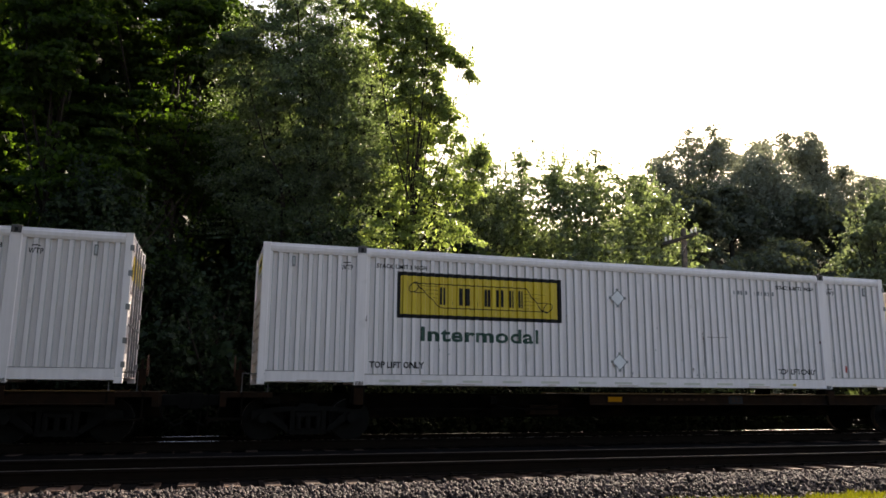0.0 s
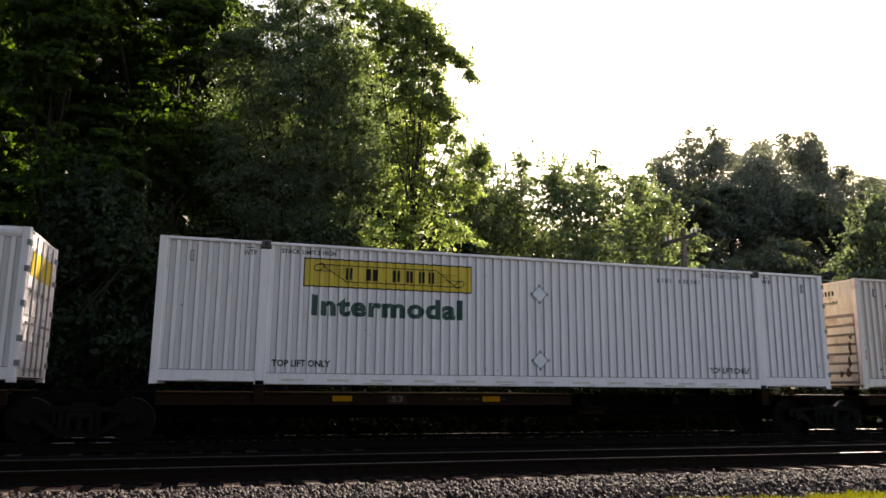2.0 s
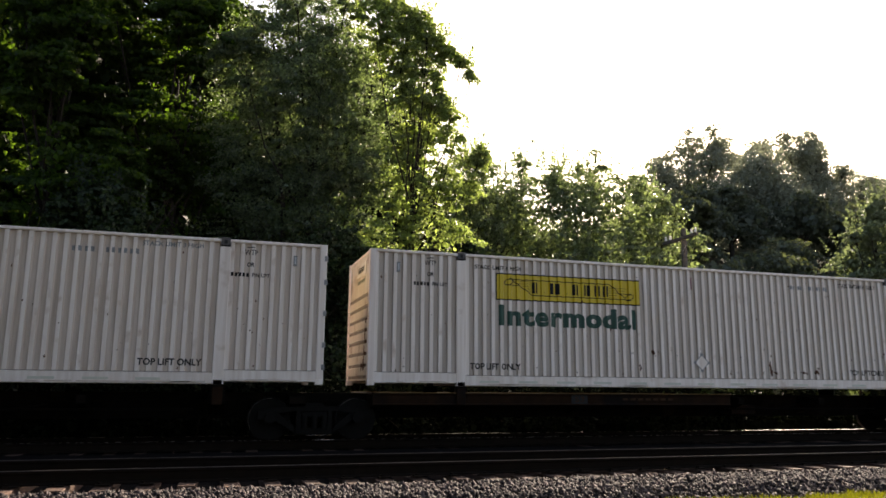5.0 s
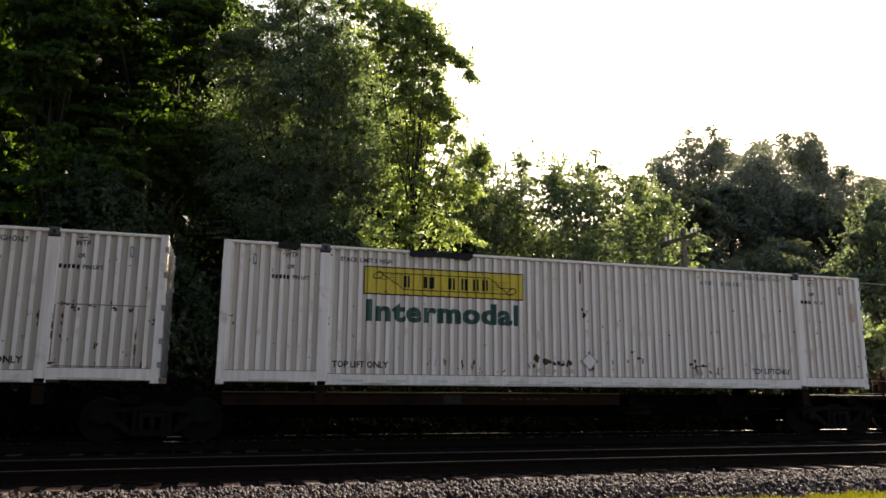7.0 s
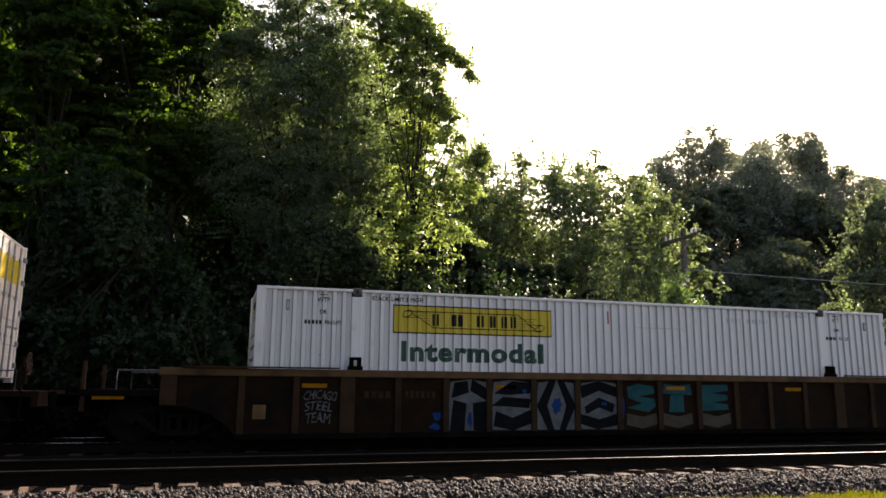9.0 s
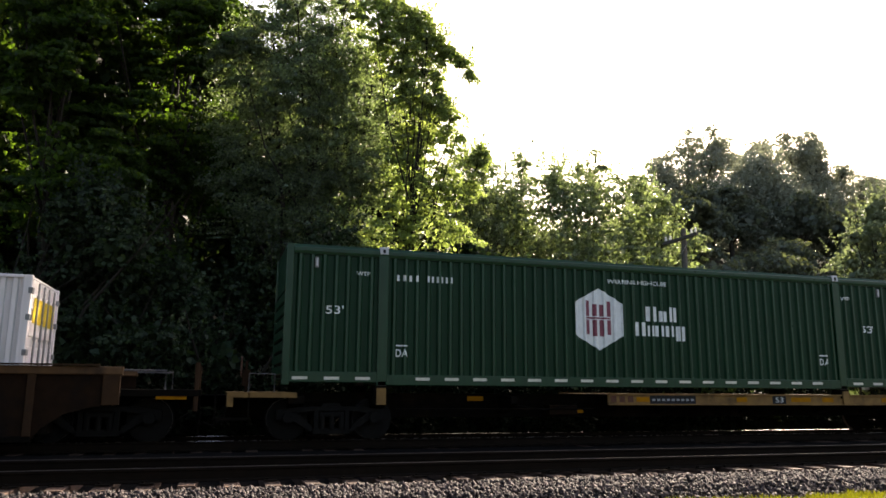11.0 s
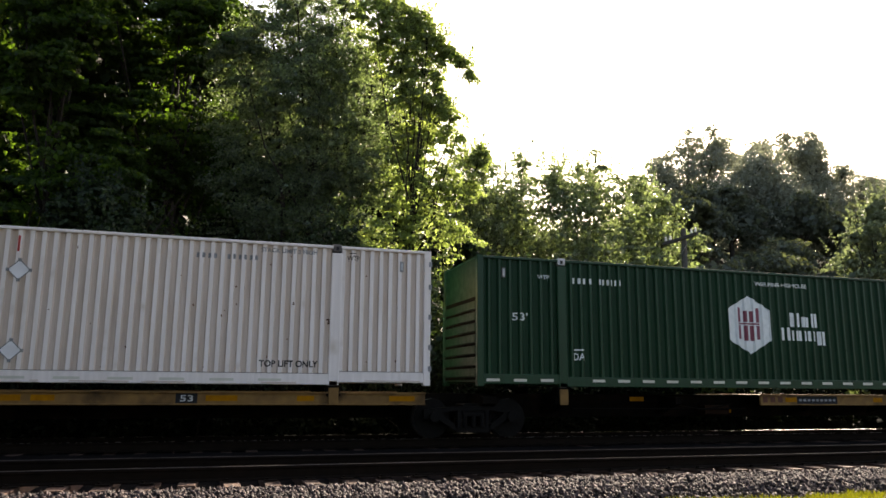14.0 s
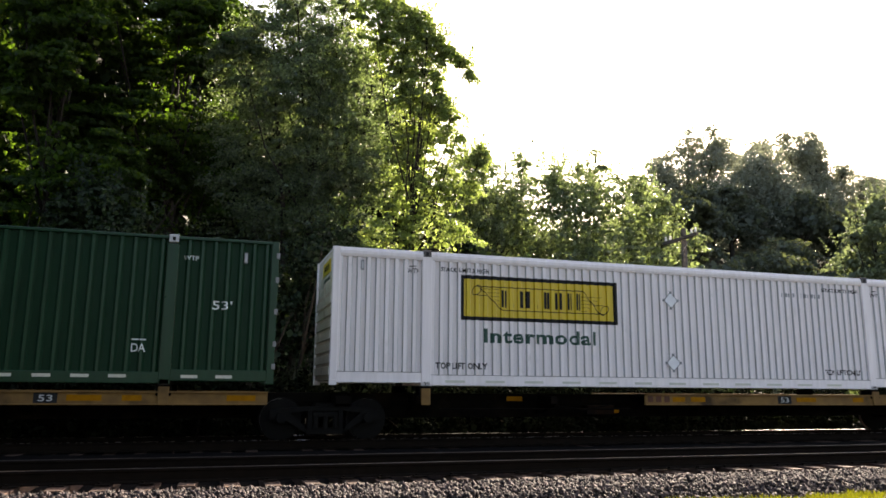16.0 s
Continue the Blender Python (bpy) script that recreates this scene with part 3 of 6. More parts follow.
    tree("slender_tree", "low sunlit young tree with pale leaves", 16.9, 26.3, -0.3,
         [(17.5, 8.7, 0.52, 0.8), (18.1, 8.4, 0.36, 0.7), (17.0, 8.0, 0.90), (17.8, 7.5, 0.90), (16.2, 7.2, 1.05), (18.7, 7.1, 0.38, 0.7), (19.3, 7.4, 0.22, 0.7), (18.3, 6.1, 0.99), (16.7, 5.8, 1.28), (19.6, 6.9, 0.19, 0.7), (18.9, 5.5, 0.61, 0.8), (19.9, 5.2, 0.21, 0.7), (15.6, 4.9, 1.37), (17.4, 4.5, 1.34), (16.5, 3.1, 1.37)], 26000, 0.1, LEAF_LIGHT, 33, 0.8, 0.09, 0.4, per=70, shoots=60, inner=0.12, core=1.6)
    tree("woodland_tree", "leafy woodland tree on the slope", 44.6, 40.0, 0.0,
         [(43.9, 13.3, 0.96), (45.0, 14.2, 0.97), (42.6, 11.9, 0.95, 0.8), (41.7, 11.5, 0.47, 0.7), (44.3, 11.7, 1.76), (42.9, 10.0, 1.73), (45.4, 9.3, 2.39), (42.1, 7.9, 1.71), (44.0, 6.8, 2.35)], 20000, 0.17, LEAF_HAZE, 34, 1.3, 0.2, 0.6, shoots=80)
    # a thicket of low trees behind the slender ones
    for i in range(5):
        x, y, top = 10.5 + 3.9 * i, 43.0 + 1.7 * ((i * 2) % 3), 12.2 + 0.6 * ((i * 3) % 4)
        z0 = ground_height(x, y)
        rng = random.Random(520 + i)
        lobes = [(x + rng.uniform(-2.2, 2.2), z0 + (top - z0) * rng.uniform(0.15, 0.88), rng.uniform(1.3, 2.0)) for _ in range(9)]
        tree("woodland_tree", "green woodland tree in a thicket behind the line", x, y, z0, lobes, 14000, 0.21, LEAF_LIGHT, 520 + i, 1.6, 0.1, 0.8, per=90, inner=0.25)
    # trees behind, up the slope; those at x > 0, y < 40 are added sun-blockers
    for i, (x, y, h) in enumerate(((-12, 36, 21), (-6, 38, 22), (-6.8, 31.5, 15), (-4.5, 33, 17), (-9.5, 32, 17), (-16, 31, 19), (4.6, 34, 11.5), (7.2, 34.5, 13.0), (1.6, 33, 10), (-3.0, 48, 21), (0.2, 51, 20), (2.6, 47, 15), (5.2, 50, 16.5), (7.6, 52, 19), (9.8, 50, 16.5), (12.0, 51, 12.5), (14.2, 49, 8))):
        z0 = ground_height(x, y)
        rng = random.Random(60 + i)
        lobes = [(x + rng.uniform(-2.2, 2.2) * (1 - 0.4 * k / 8), z0 + h * (0.16 + 0.75 * k / 8), 2.6 - 0.13 * k) for k in range(9)]
        lobes = [(a, b, min(r, h * 0.16)) for a, b, r in lobes]
        tree("woodland_tree", "added out-of-view tree that blocks side light on the slope", x, y, z0, lobes, 14000 if x < 2 else 12000, 0.27, LEAF_WOOD, 60 + i, 1.8, 0.22, 0.9, inner=0.3)
    # saplings up the slope
    for i in range(13):
        x, y, h = -11 + 2.3 * i, 30.5 + 1.3 * ((i * 5) % 3), 4.6 + 0.5 * ((i * 3) % 4)
        z0 = ground_height(x, y)
        rng = random.Random(220 + i)
        lobes = [(x + rng.uniform(-1.2, 1.2), z0 + h * rng.uniform(0.08, 0.9), rng.uniform(0.8, 1.3)) for _ in range(8)]
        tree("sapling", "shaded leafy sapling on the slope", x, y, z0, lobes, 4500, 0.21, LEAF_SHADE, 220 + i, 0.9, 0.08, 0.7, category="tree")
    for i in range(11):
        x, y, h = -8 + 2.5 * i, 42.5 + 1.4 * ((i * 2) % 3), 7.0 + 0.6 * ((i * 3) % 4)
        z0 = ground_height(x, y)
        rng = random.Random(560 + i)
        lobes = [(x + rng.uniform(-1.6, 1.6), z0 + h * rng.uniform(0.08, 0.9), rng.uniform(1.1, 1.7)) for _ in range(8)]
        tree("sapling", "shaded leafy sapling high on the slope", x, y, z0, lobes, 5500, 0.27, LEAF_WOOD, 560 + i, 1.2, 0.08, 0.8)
    # the far wooded hill
    hill = ([(68.1, 38.3, 1.61), (66.1, 36.7, 2.35), (70.3, 37.0, 1.79), (63.7, 35.0, 1.83), (72.9, 37.6, 1.54), (71.6, 34.8, 2.04, 0.7), (67.3, 33.8, 2.52, 0.8), (61.3, 33.2, 2.23), (58.6, 31.6, 1.96), (64.2, 30.3, 3.64), (59.8, 28.5, 3.59), (56.7, 29.8, 1.78), (68.0, 29.1, 3.67), (61.0, 23.3, 4.86), (66.6, 22.8, 4.93), (56.0, 24.6, 3.05)],
            [(69.4, 31.5, 2.69), (66.6, 29.8, 3.04), (72.0, 30.3, 3.17), (69.0, 27.3, 4.88), (64.8, 26.2, 3.46), (73.8, 26.7, 3.55), (68.5, 21.8, 5.65), (63.6, 20.7, 4.44), (73.5, 21.4, 4.58)],
            [(82.9, 39.3, 2.03), (79.9, 38.5, 1.57), (85.7, 38.8, 2.22), (88.9, 37.8, 1.96), (86.9, 36.1, 2.21), (84.1, 35.7, 2.28), (90.2, 36.3, 1.34), (91.0, 33.7, 3.39), (94.4, 33.5, 2.69), (87.5, 29.1, 4.38), (94.7, 29.5, 4.11), (91.1, 22.7, 5.25)],
            [(100.2, 33.5, 2.52), (103.2, 33.5, 2.63), (106.0, 34.3, 2.46), (108.8, 33.8, 2.85), (100.5, 28.5, 4.44), (106.4, 28.0, 4.69), (98.5, 21.8, 5.02), (106.7, 21.4, 5.58)],
            [(106, 30, 5), (112, 27, 6), (104, 24, 6)],
            [(55, 20, 4.5), (52, 17, 4.5), (57, 15, 5), (63, 16, 5), (69, 17, 5), (75, 18, 5)])
    for i, lobes in enumerate(hill):
        y = (90, 80, 90, 93, 97, 84)[i]
        x = sum(l[0] for l in lobes) / len(lobes)
        z0 = ground_height(x, y)
        rest = [(a + 1.5, max(z0 + 3, b - r * 1.5), r) for a, b, r in (l[:3] for l in lobes) if b - r * 1.5 > z0 + 2]
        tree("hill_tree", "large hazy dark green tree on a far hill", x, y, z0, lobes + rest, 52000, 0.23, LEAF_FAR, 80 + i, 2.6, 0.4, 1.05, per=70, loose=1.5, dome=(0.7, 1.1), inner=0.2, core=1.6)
    for i, (x, y, h, w) in enumerate(((52, 74, 8, 4), (60, 75, 10, 4.5), (69, 74, 10, 4.5), (79, 75, 10, 4.5), (90, 76, 10, 5), (46, 72, 7, 4), (100, 76, 10, 5))):
        z0 = ground_height(x, y)
        rng = random.Random(90 + i)
        lobes = [(x + rng.uniform(-w, w), z0 + rng.uniform(0.3, 0.85) * h, rng.uniform(0.5, 0.8) * w * 0.8) for _ in range(6)]
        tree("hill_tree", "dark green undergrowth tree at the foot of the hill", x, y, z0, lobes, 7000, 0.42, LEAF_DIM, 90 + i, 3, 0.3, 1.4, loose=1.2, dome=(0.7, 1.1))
    # low trees on the flank of the hill
    for i in range(12):
        x, y, h = 36 + 5.6 * i, 58 + 3.0 * ((i * 2) % 3), 9.0 + 0.9 * ((i * 3) % 4)
        z0 = ground_height(x, y)
        rng = random.Random(240 + i)
        lobes = [(x + rng.uniform(-3.2, 3.2), z0 + h * rng.uniform(0.12, 0.85), rng.uniform(1.6, 2.5)) for _ in range(8)]
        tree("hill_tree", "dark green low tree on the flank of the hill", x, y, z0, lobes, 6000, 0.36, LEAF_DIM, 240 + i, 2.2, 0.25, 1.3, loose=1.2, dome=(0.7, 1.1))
    # weeds added close behind the train, their near-black colour standing for shade
    for i in range(20):
        x, y = -8.5 + 2.0 * i, 19.5 + 0.35 * ((i * 7) % 3)
        z0 = ground_height(x, y)
        rng = random.Random(160 + i)
        lobes = [(x + rng.uniform(-1.0, 1.0), z0 + rng.uniform(0.2, 1.2), rng.uniform(0.4, 0.65)) for _ in range(7)]
        tree("weed_bush", "low weeds behind the track, coloured dark for shade", x, y, z0, lobes, 2200, 0.11, LEAF_WEED, 160 + i, 0.45, 0.03, 0.4, per=60, shoots=30, category="bush", stems=3)
    for i in range(22):
        x, y = -8.0 + 1.75 * i, 20.4 + 0.3 * ((i * 5) % 3)
        z0 = ground_height(x, y)
        rng = random.Random(420 + i)
        lobes = [(x + rng.uniform(-0.9, 0.9), z0 + rng.uniform(0.2, 1.1), rng.uniform(0.45, 0.7)) for _ in range(6)]
        tree("weed_bush", "low weeds behind the track, coloured dark for shade", x, y, z0, lobes, 1800, 0.13, LEAF_WEED, 420 + i, 0.45, 0.03, 0.45, per=60, shoots=20, category="bush", stems=3)
    for i in range(34):
        x, y = -9.0 + 1.15 * i, 18.75 + 0.12 * ((i * 5) % 4)
        rng = random.Random(280 + i)
        lobes = [(x + rng.uniform(-0.5, 0.5), -0.5 + rng.uniform(0.15, 0.65), rng.uniform(0.25, 0.42)) for _ in range(4)]
        tree("weed_clump", "small weeds at the edge of the ballast, coloured dark for shade", x, y, -0.5, lobes, 900, 0.1, LEAF_WEED, 280 + i, 0.2, 0.012, 0.3, category="weeds", per=40, shoots=14)
    # trees added out of view beside the viewer's place, to shade it from one side
    for i, (x, y, h) in enumerate(((-10.5, 8, 16), (-9.5, 2, 17), (-9, -4, 17), (-15, 5, 19))):
        rng = random.Random(190 + i)
        lobes = [(x + rng.uniform(-2.2, 2.2), -0.5 + h * (0.2 + 0.7 * k / 8), 2.6 - 0.1 * k) for k in range(9)]
        tree("woodland_tree", "added out-of-view tree that blocks side light", x, y, -0.5, lobes, 9000, 0.45, LEAF_SHADE, 190 + i, 2.0, 0.24, 1.0, inner=0.3)
    # bushes along the foot of the slope
    spots = ((-7.0, 21.8, 3.6), (-4.6, 22.3, 4.3), (-2.2, 21.6, 3.4), (0.2, 22.2, 4.6), (2.6, 21.8, 3.6), (5.0, 22.4, 4.6), (7.4, 21.9, 4.0), (9.8, 22.6, 4.6), (12.2, 22.0, 3.4), (14.6, 22.6, 3.6), (18.0, 22.4, 3.2), (20.8, 22.4, 3.6), (23.4, 22.6, 4.6), (26.0, 23.0, 4.4), (-5.8, 23.4, 5.4), (1.6, 23.7, 5.6), (3.8, 24.0, 5.0), (8.6, 24.2, 5.0), (11.0, 24.4, 4.6), (13.4, 24.2, 4.2), (-3.4, 23.6, 6.2), (-0.6, 23.8, 5.6), (6.4, 24.0, 5.2))
    for i, (x, y, h) in enumerate(spots):
        z0 = ground_height(x, y)
        rng = random.Random(120 + i)
        lobes = [(x + rng.uniform(-1.1, 1.1), z0 + h * rng.uniform(0.15, 0.8), rng.uniform(0.55, 1.0)) for _ in range(7)]
        # Sun and shade on the bushes are painted by choice of leaf colour.
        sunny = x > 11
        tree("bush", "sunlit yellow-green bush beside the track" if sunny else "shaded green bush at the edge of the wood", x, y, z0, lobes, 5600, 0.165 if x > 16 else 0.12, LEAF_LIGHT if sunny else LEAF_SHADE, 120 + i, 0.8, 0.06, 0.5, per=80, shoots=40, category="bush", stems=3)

    tree("bush", "soft feathery green bush in front of the line pole", 15.0, 21.4, ground_height(15.0, 21.4),
         [(14.6, 4.1, 0.5), (15.0, 3.3, 0.8), (15.7, 2.7, 0.85), (14.3, 2.3, 0.85), (15.9, 1.5, 0.9), (14.8, 0.8, 1.0), (16.3, 3.0, 0.45), (14.2, 3.4, 0.4)], 11000, 0.15, LEAF_SOFT, 152, 0.6, 0.05, 0.5, 0.13, "bush", 3, 80, 1.3, 60, (0.8, 1.2))


def make_pole():
    p = tagged(new("utility_pole"), "weathered wooden line pole with one crossarm", "utility pole")
    p.matrix_basis = pose(15.9, 22.6, -0.9, 0, 0.8, 0)
    part("pole", Shape().tube([(0, 0, 0), (0, 0, 4), (0, 0, 7.72)], [0.13, 0.115, 0.095], 12), POLE, p)
    part("crossarm", Shape().box(-0.16, -0.06, -0.95, 1.1, 7.28, 7.4, 0.01), POLE, p)
    for y in (-0.86, -0.62, 0.66, 0.95):
        part("insulator", Shape().tube([(-0.11, y, 7.4), (-0.11, y, 7.46), (-0.11, y, 7.5), (-0.11, y, 7.55), (-0.11, y, 7.57)], [0.03, 0.05, 0.032, 0.045, 0.02], 8), GLASS_CAP, p, "white glass insulator")
    part("brace", Shape().tube([(-0.1, -0.55, 7.28), (-0.1, 0, 6.8)], 0.014, 5), STEEL_PLATE, p)
    w = new("overhead_wire", Shape().tube([(15.9 + 43 * k / 20, 22.5, 5.3 + 0.26 * ((k / 10 - 1) ** 2 - 1) + 0.012 * k) for k in range(21)], 0.012, 5).mesh("overhead_wire"))
    w.data.materials.append(WIRE)
    tagged(w, "thin line wire strung from the pole", "wire")


make_trees()
make_pole()


# ---- containers ----
HALF, WIDE, TALL, POST = 8.077, 1.295, 2.896, 6.02
RIB_WHITE, RIB_GREEN = 0.204, 0.252
RIB_STEPS = {RIB_WHITE: (0.38, 0.49, 0.92), RIB_GREEN: (0.2, 0.36, 0.84)}


def rib_depth(x, pitch):
    """How far the pressed side lies behind its outer face at x."""
    t = (x / pitch) % 1.0
    q = RIB_STEPS[pitch]
    for a, b, fa, fb in ((0.0, q[0], 0.0, 0.0), (q[0], q[1], 0.0, 1.0), (q[1], q[2], 1.0, 1.0), (q[2], 1.0, 1.0, 0.0)):
        if t <= b:
            return 0.046 * (fa + (fb - fa) * (t - a) / (b - a))
    return 0.0


def rib_breaks(x0, x1, pitch):
    out = [x0]
    for k in range(math.floor(x0 / pitch), math.ceil(x1 / pitch) + 1):
        out += [v for v in ((k + f) * pitch for f in (0.0, *RIB_STEPS[pitch])) if x0 + 1e-4 < v < x1 - 1e-4]
    return sorted(set(out)) + [x1]


def side_panel(x0, x1, z0, z1, pitch, back=False):
    s = Shape()
    xs = rib_breaks(x0, x1, pitch)
    y = lambda x: (1 if back else -1) * (WIDE - 0.026 - rib_depth(x, pitch))
    s.add([(x, y(x), z) for x in xs for z in (z0, z1)], [(2 * i, 2 * i + 2, 2 * i + 3, 2 * i + 1) for i in range(len(xs) - 1)])
    return s


def wrapped(bm, pitch, lift=0.004):
    """Lays a flat figure in x and z on the ribbed side."""
    bmesh.ops.triangulate(bm, faces=bm.faces[:])
    xs = [v.co.x for v in bm.verts]
    if pitch and xs:
        for x in rib_breaks(min(xs), max(xs), pitch)[1:-1]:
            bmesh.ops.bisect_plane(bm, geom=bm.verts[:] + bm.edges[:] + bm.faces[:], plane_co=(x, 0, 0), plane_no=(1, 0, 0))
    for v in bm.verts:
        v.co.y -= (WIDE - 0.026 - (rib_depth(v.co.x, pitch) if pitch else 0.0) + lift)
    for f in bm.faces:
        f.normal_update()
        if f.normal.y > 0:
            f.normal_flip()
    return bm


def figure(polygons):
    """A flat figure out of outlines in x and z."""
    bm = bmesh.new()
    for i, poly in enumerate(polygons):
        bm.faces.new([bm.verts.new((x, -0.0004 * (i % 12), z)) for x, z in poly])
    return bm


def rect(x0, x1, z0, z1):
    return [(x0, z0), (x1, z0), (x1, z1), (x0, z1)]


def line(points, w):
    """A stroke of width w through points, as quads."""
    out = []
    for (x0, z0), (x1, z1) in zip(points, points[1:]):
        d = Vector((x1 - x0, z1 - z0)).normalized() * (w / 2)
        n = Vector((-d.y, d.x))
        out.append([(x0 - d.x + n.x, z0 - d.y + n.y), (x0 - d.x - n.x, z0 - d.y - n.y), (x1 + d.x - n.x, z1 + d.y - n.y), (x1 + d.x + n.x, z1 + d.y + n.y)])
    return out


def lettering(body, x0, x1, z0, z1, bold=0.0, spread=1.0):
    """Words in the built-in font, fitted into a box of x and z."""
    cu = bpy.data.curves.new("lettering", "FONT")
    cu.body, cu.offset, cu.resolution_u, cu.space_character = body, bold, 3, spread
    ob = bpy.data.objects.new("lettering", cu)
    scene.collection.objects.link(ob)
    me = bpy.data.meshes.new_from_object(ob.evaluated_get(bpy.context.evaluated_depsgraph_get()))
    bpy.data.objects.remove(ob)
    bm = bmesh.new()
    bm.from_mesh(me)
    bpy.data.meshes.remove(me)
    lo = [min(v.co[i] for v in bm.verts) for i in (0, 1)]
    hi = [max(v.co[i] for v in bm.verts) for i in (0, 1)]
    for v in bm.verts:
        v.co = (x0 + (v.co.x - lo[0]) / (hi[0] - lo[0]) * (x1 - x0), 0, z0 + (v.co.y - lo[1]) / (hi[1] - lo[1]) * (z1 - z0))
    return bm


def blob(x, z, w, h, seed):
    rng = random.Random(seed)
    n = 14
    return [(x + w / 2 * math.cos(k * math.tau / n) * rng.uniform(0.5, 1.1), z + h / 2 * math.sin(k * math.tau / n) * rng.uniform(0.5, 1.1)) for k in range(n)]


def bars(x0, x1, z0, z1, n, gap=0.35):
    """Plain bars in place of characters."""
    w = (x1 - x0) / n
    return [rect(x0 + i * w, x0 + (i + 1 - gap) * w, z0, z1) for i in range(n)]


def container_body(paint, pitch, heavy_rail, green=False, grime_or_shade=None, dark_nose=False):
    ob = new("shipping_container")
    top = 2.70 if heavy_rail else 2.835
    for back in (False, True):
        sg = 1 if back else -1
        ya, yb = sorted((sg * WIDE, sg * (WIDE - 0.11)))
        for a, b, low in ((-HALF + 0.15, -POST - 0.11, 0.275), (-POST + 0.11, POST - 0.11, 0.225), (POST + 0.11, HALF - 0.15, 0.275)):
            panel = part("side_panel", side_panel(a, b, low, top, pitch, back), paint, ob)
            if grime_or_shade:
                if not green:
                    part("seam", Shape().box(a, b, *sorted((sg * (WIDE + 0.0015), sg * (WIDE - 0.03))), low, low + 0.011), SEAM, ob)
                # Groove and edge faces carry rib shade as colour; old paint carries brown grime.
                panel.data.materials.append(grime_or_shade)
                panel.data.materials.append(RIB_EDGE_SHADE if grime_or_shade is RIB_SHADE else grime_or_shade)
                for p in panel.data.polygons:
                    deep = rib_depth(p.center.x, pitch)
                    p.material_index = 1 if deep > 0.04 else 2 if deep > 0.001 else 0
            part("bottom_rail", Shape().box(a, b, ya, yb, low - 0.22, low, 0.012), paint, ob)
        if heavy_rail:
            part("top_rail", Shape().extrude([(sg * WIDE, top + 0.06), (sg * (WIDE - 0.02), top), (sg * (WIDE - 0.12), top), (sg * (WIDE - 0.12), TALL), (sg * (WIDE - 0.03), TALL), (sg * (WIDE - 0.015), TALL - 0.05), (sg * WIDE, TALL - 0.07)], "x", -HALF + 0.15, HALF - 0.15), paint, ob)
        else:
            part("top_rail", Shape().box(-HALF + 0.15, HALF - 0.15, ya, yb, top, TALL, 0.01), paint, ob)
        for x in (-POST, POST):
            part("lift_post", Shape().box(x - 0.11, x + 0.11, *sorted((sg * (WIDE + 0.004), sg * (WIDE - 0.14))), 0.0, TALL - 0.16, 0.012), paint, ob)
            cast = part("lift_casting", Shape().box(x - 0.09, x + 0.09, *sorted((sg * (WIDE + 0.006), sg * (WIDE - 0.16))), TALL - 0.13, TALL + 0.03, 0.012), INK_GREY if green else CASTING, ob, "pale casting" if green else "dark steel casting")
            part("casting_slot", Shape().box(x - 0.03, x + 0.03, *sorted((sg * (WIDE + 0.009), sg * WIDE)), TALL - 0.1, TALL - 0.02), INK, cast)
            part("lower_casting", Shape().box(x - 0.085, x + 0.085, *sorted((sg * (WIDE + 0.004), sg * (WIDE - 0.15))), -0.012, 0.09, 0.01), CASTING, ob)
        for x in (-HALF, HALF - 0.15):
            part("corner_post", Shape().box(x, x + 0.15, *sorted((sg * WIDE, sg * (WIDE - 0.13))), 0.06, TALL, 0.012), paint, ob)
            part("corner_casting", Shape().box(x + 0.0, x + 0.15, *sorted((sg * (WIDE + 0.003), sg * (WIDE - 0.14))), 0.0, 0.12, 0.012), paint, ob)
        for x in (-7.45, 7.42):
            plate = part("marker_plate", Shape().box(x - 0.035, x + 0.035, *sorted((sg * (WIDE + 0.006), sg * (WIDE - 0.04))), 2.42, 2.63), STEEL_PLATE, ob, "small grey marker plate")
            part("marker_lens", Shape().box(x - 0.018, x + 0.018, *sorted((sg * (WIDE + 0.009), sg * WIDE)), 2.45, 2.6), INK_GREY, plate)
    part("roof", Shape().box(-HALF + 0.02, HALF - 0.02, -WIDE + 0.1, WIDE - 0.1, TALL - 0.05, TALL - 0.012), paint, ob)
    part("floor", Shape().box(-HALF + 0.1, HALF - 0.1, -WIDE + 0.1, WIDE - 0.1, 0.09, 0.2), SOOT, ob, "dark underside")
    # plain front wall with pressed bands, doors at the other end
    # The green end wall is coloured darker to stand for its shade.
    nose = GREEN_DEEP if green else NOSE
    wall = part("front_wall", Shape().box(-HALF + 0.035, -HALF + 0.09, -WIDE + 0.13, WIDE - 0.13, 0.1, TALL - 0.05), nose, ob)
    # Panel that paints groove shade between the bands, with rust on white containers.
    part("groove_panel", Shape().box(-HALF + 0.028, -HALF + 0.036, -WIDE + 0.15, WIDE - 0.15, 0.14, 1.98), SOOT if green else SEAM if paint is WHITE_OLD or dark_nose else RUST_THIN, wall, "grooves blackened for shade" if green else "rusty grooves between the bands, shade darkened in")
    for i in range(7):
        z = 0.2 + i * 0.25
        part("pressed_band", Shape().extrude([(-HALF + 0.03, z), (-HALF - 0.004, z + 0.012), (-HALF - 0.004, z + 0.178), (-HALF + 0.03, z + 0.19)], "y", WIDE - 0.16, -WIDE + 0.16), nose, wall)
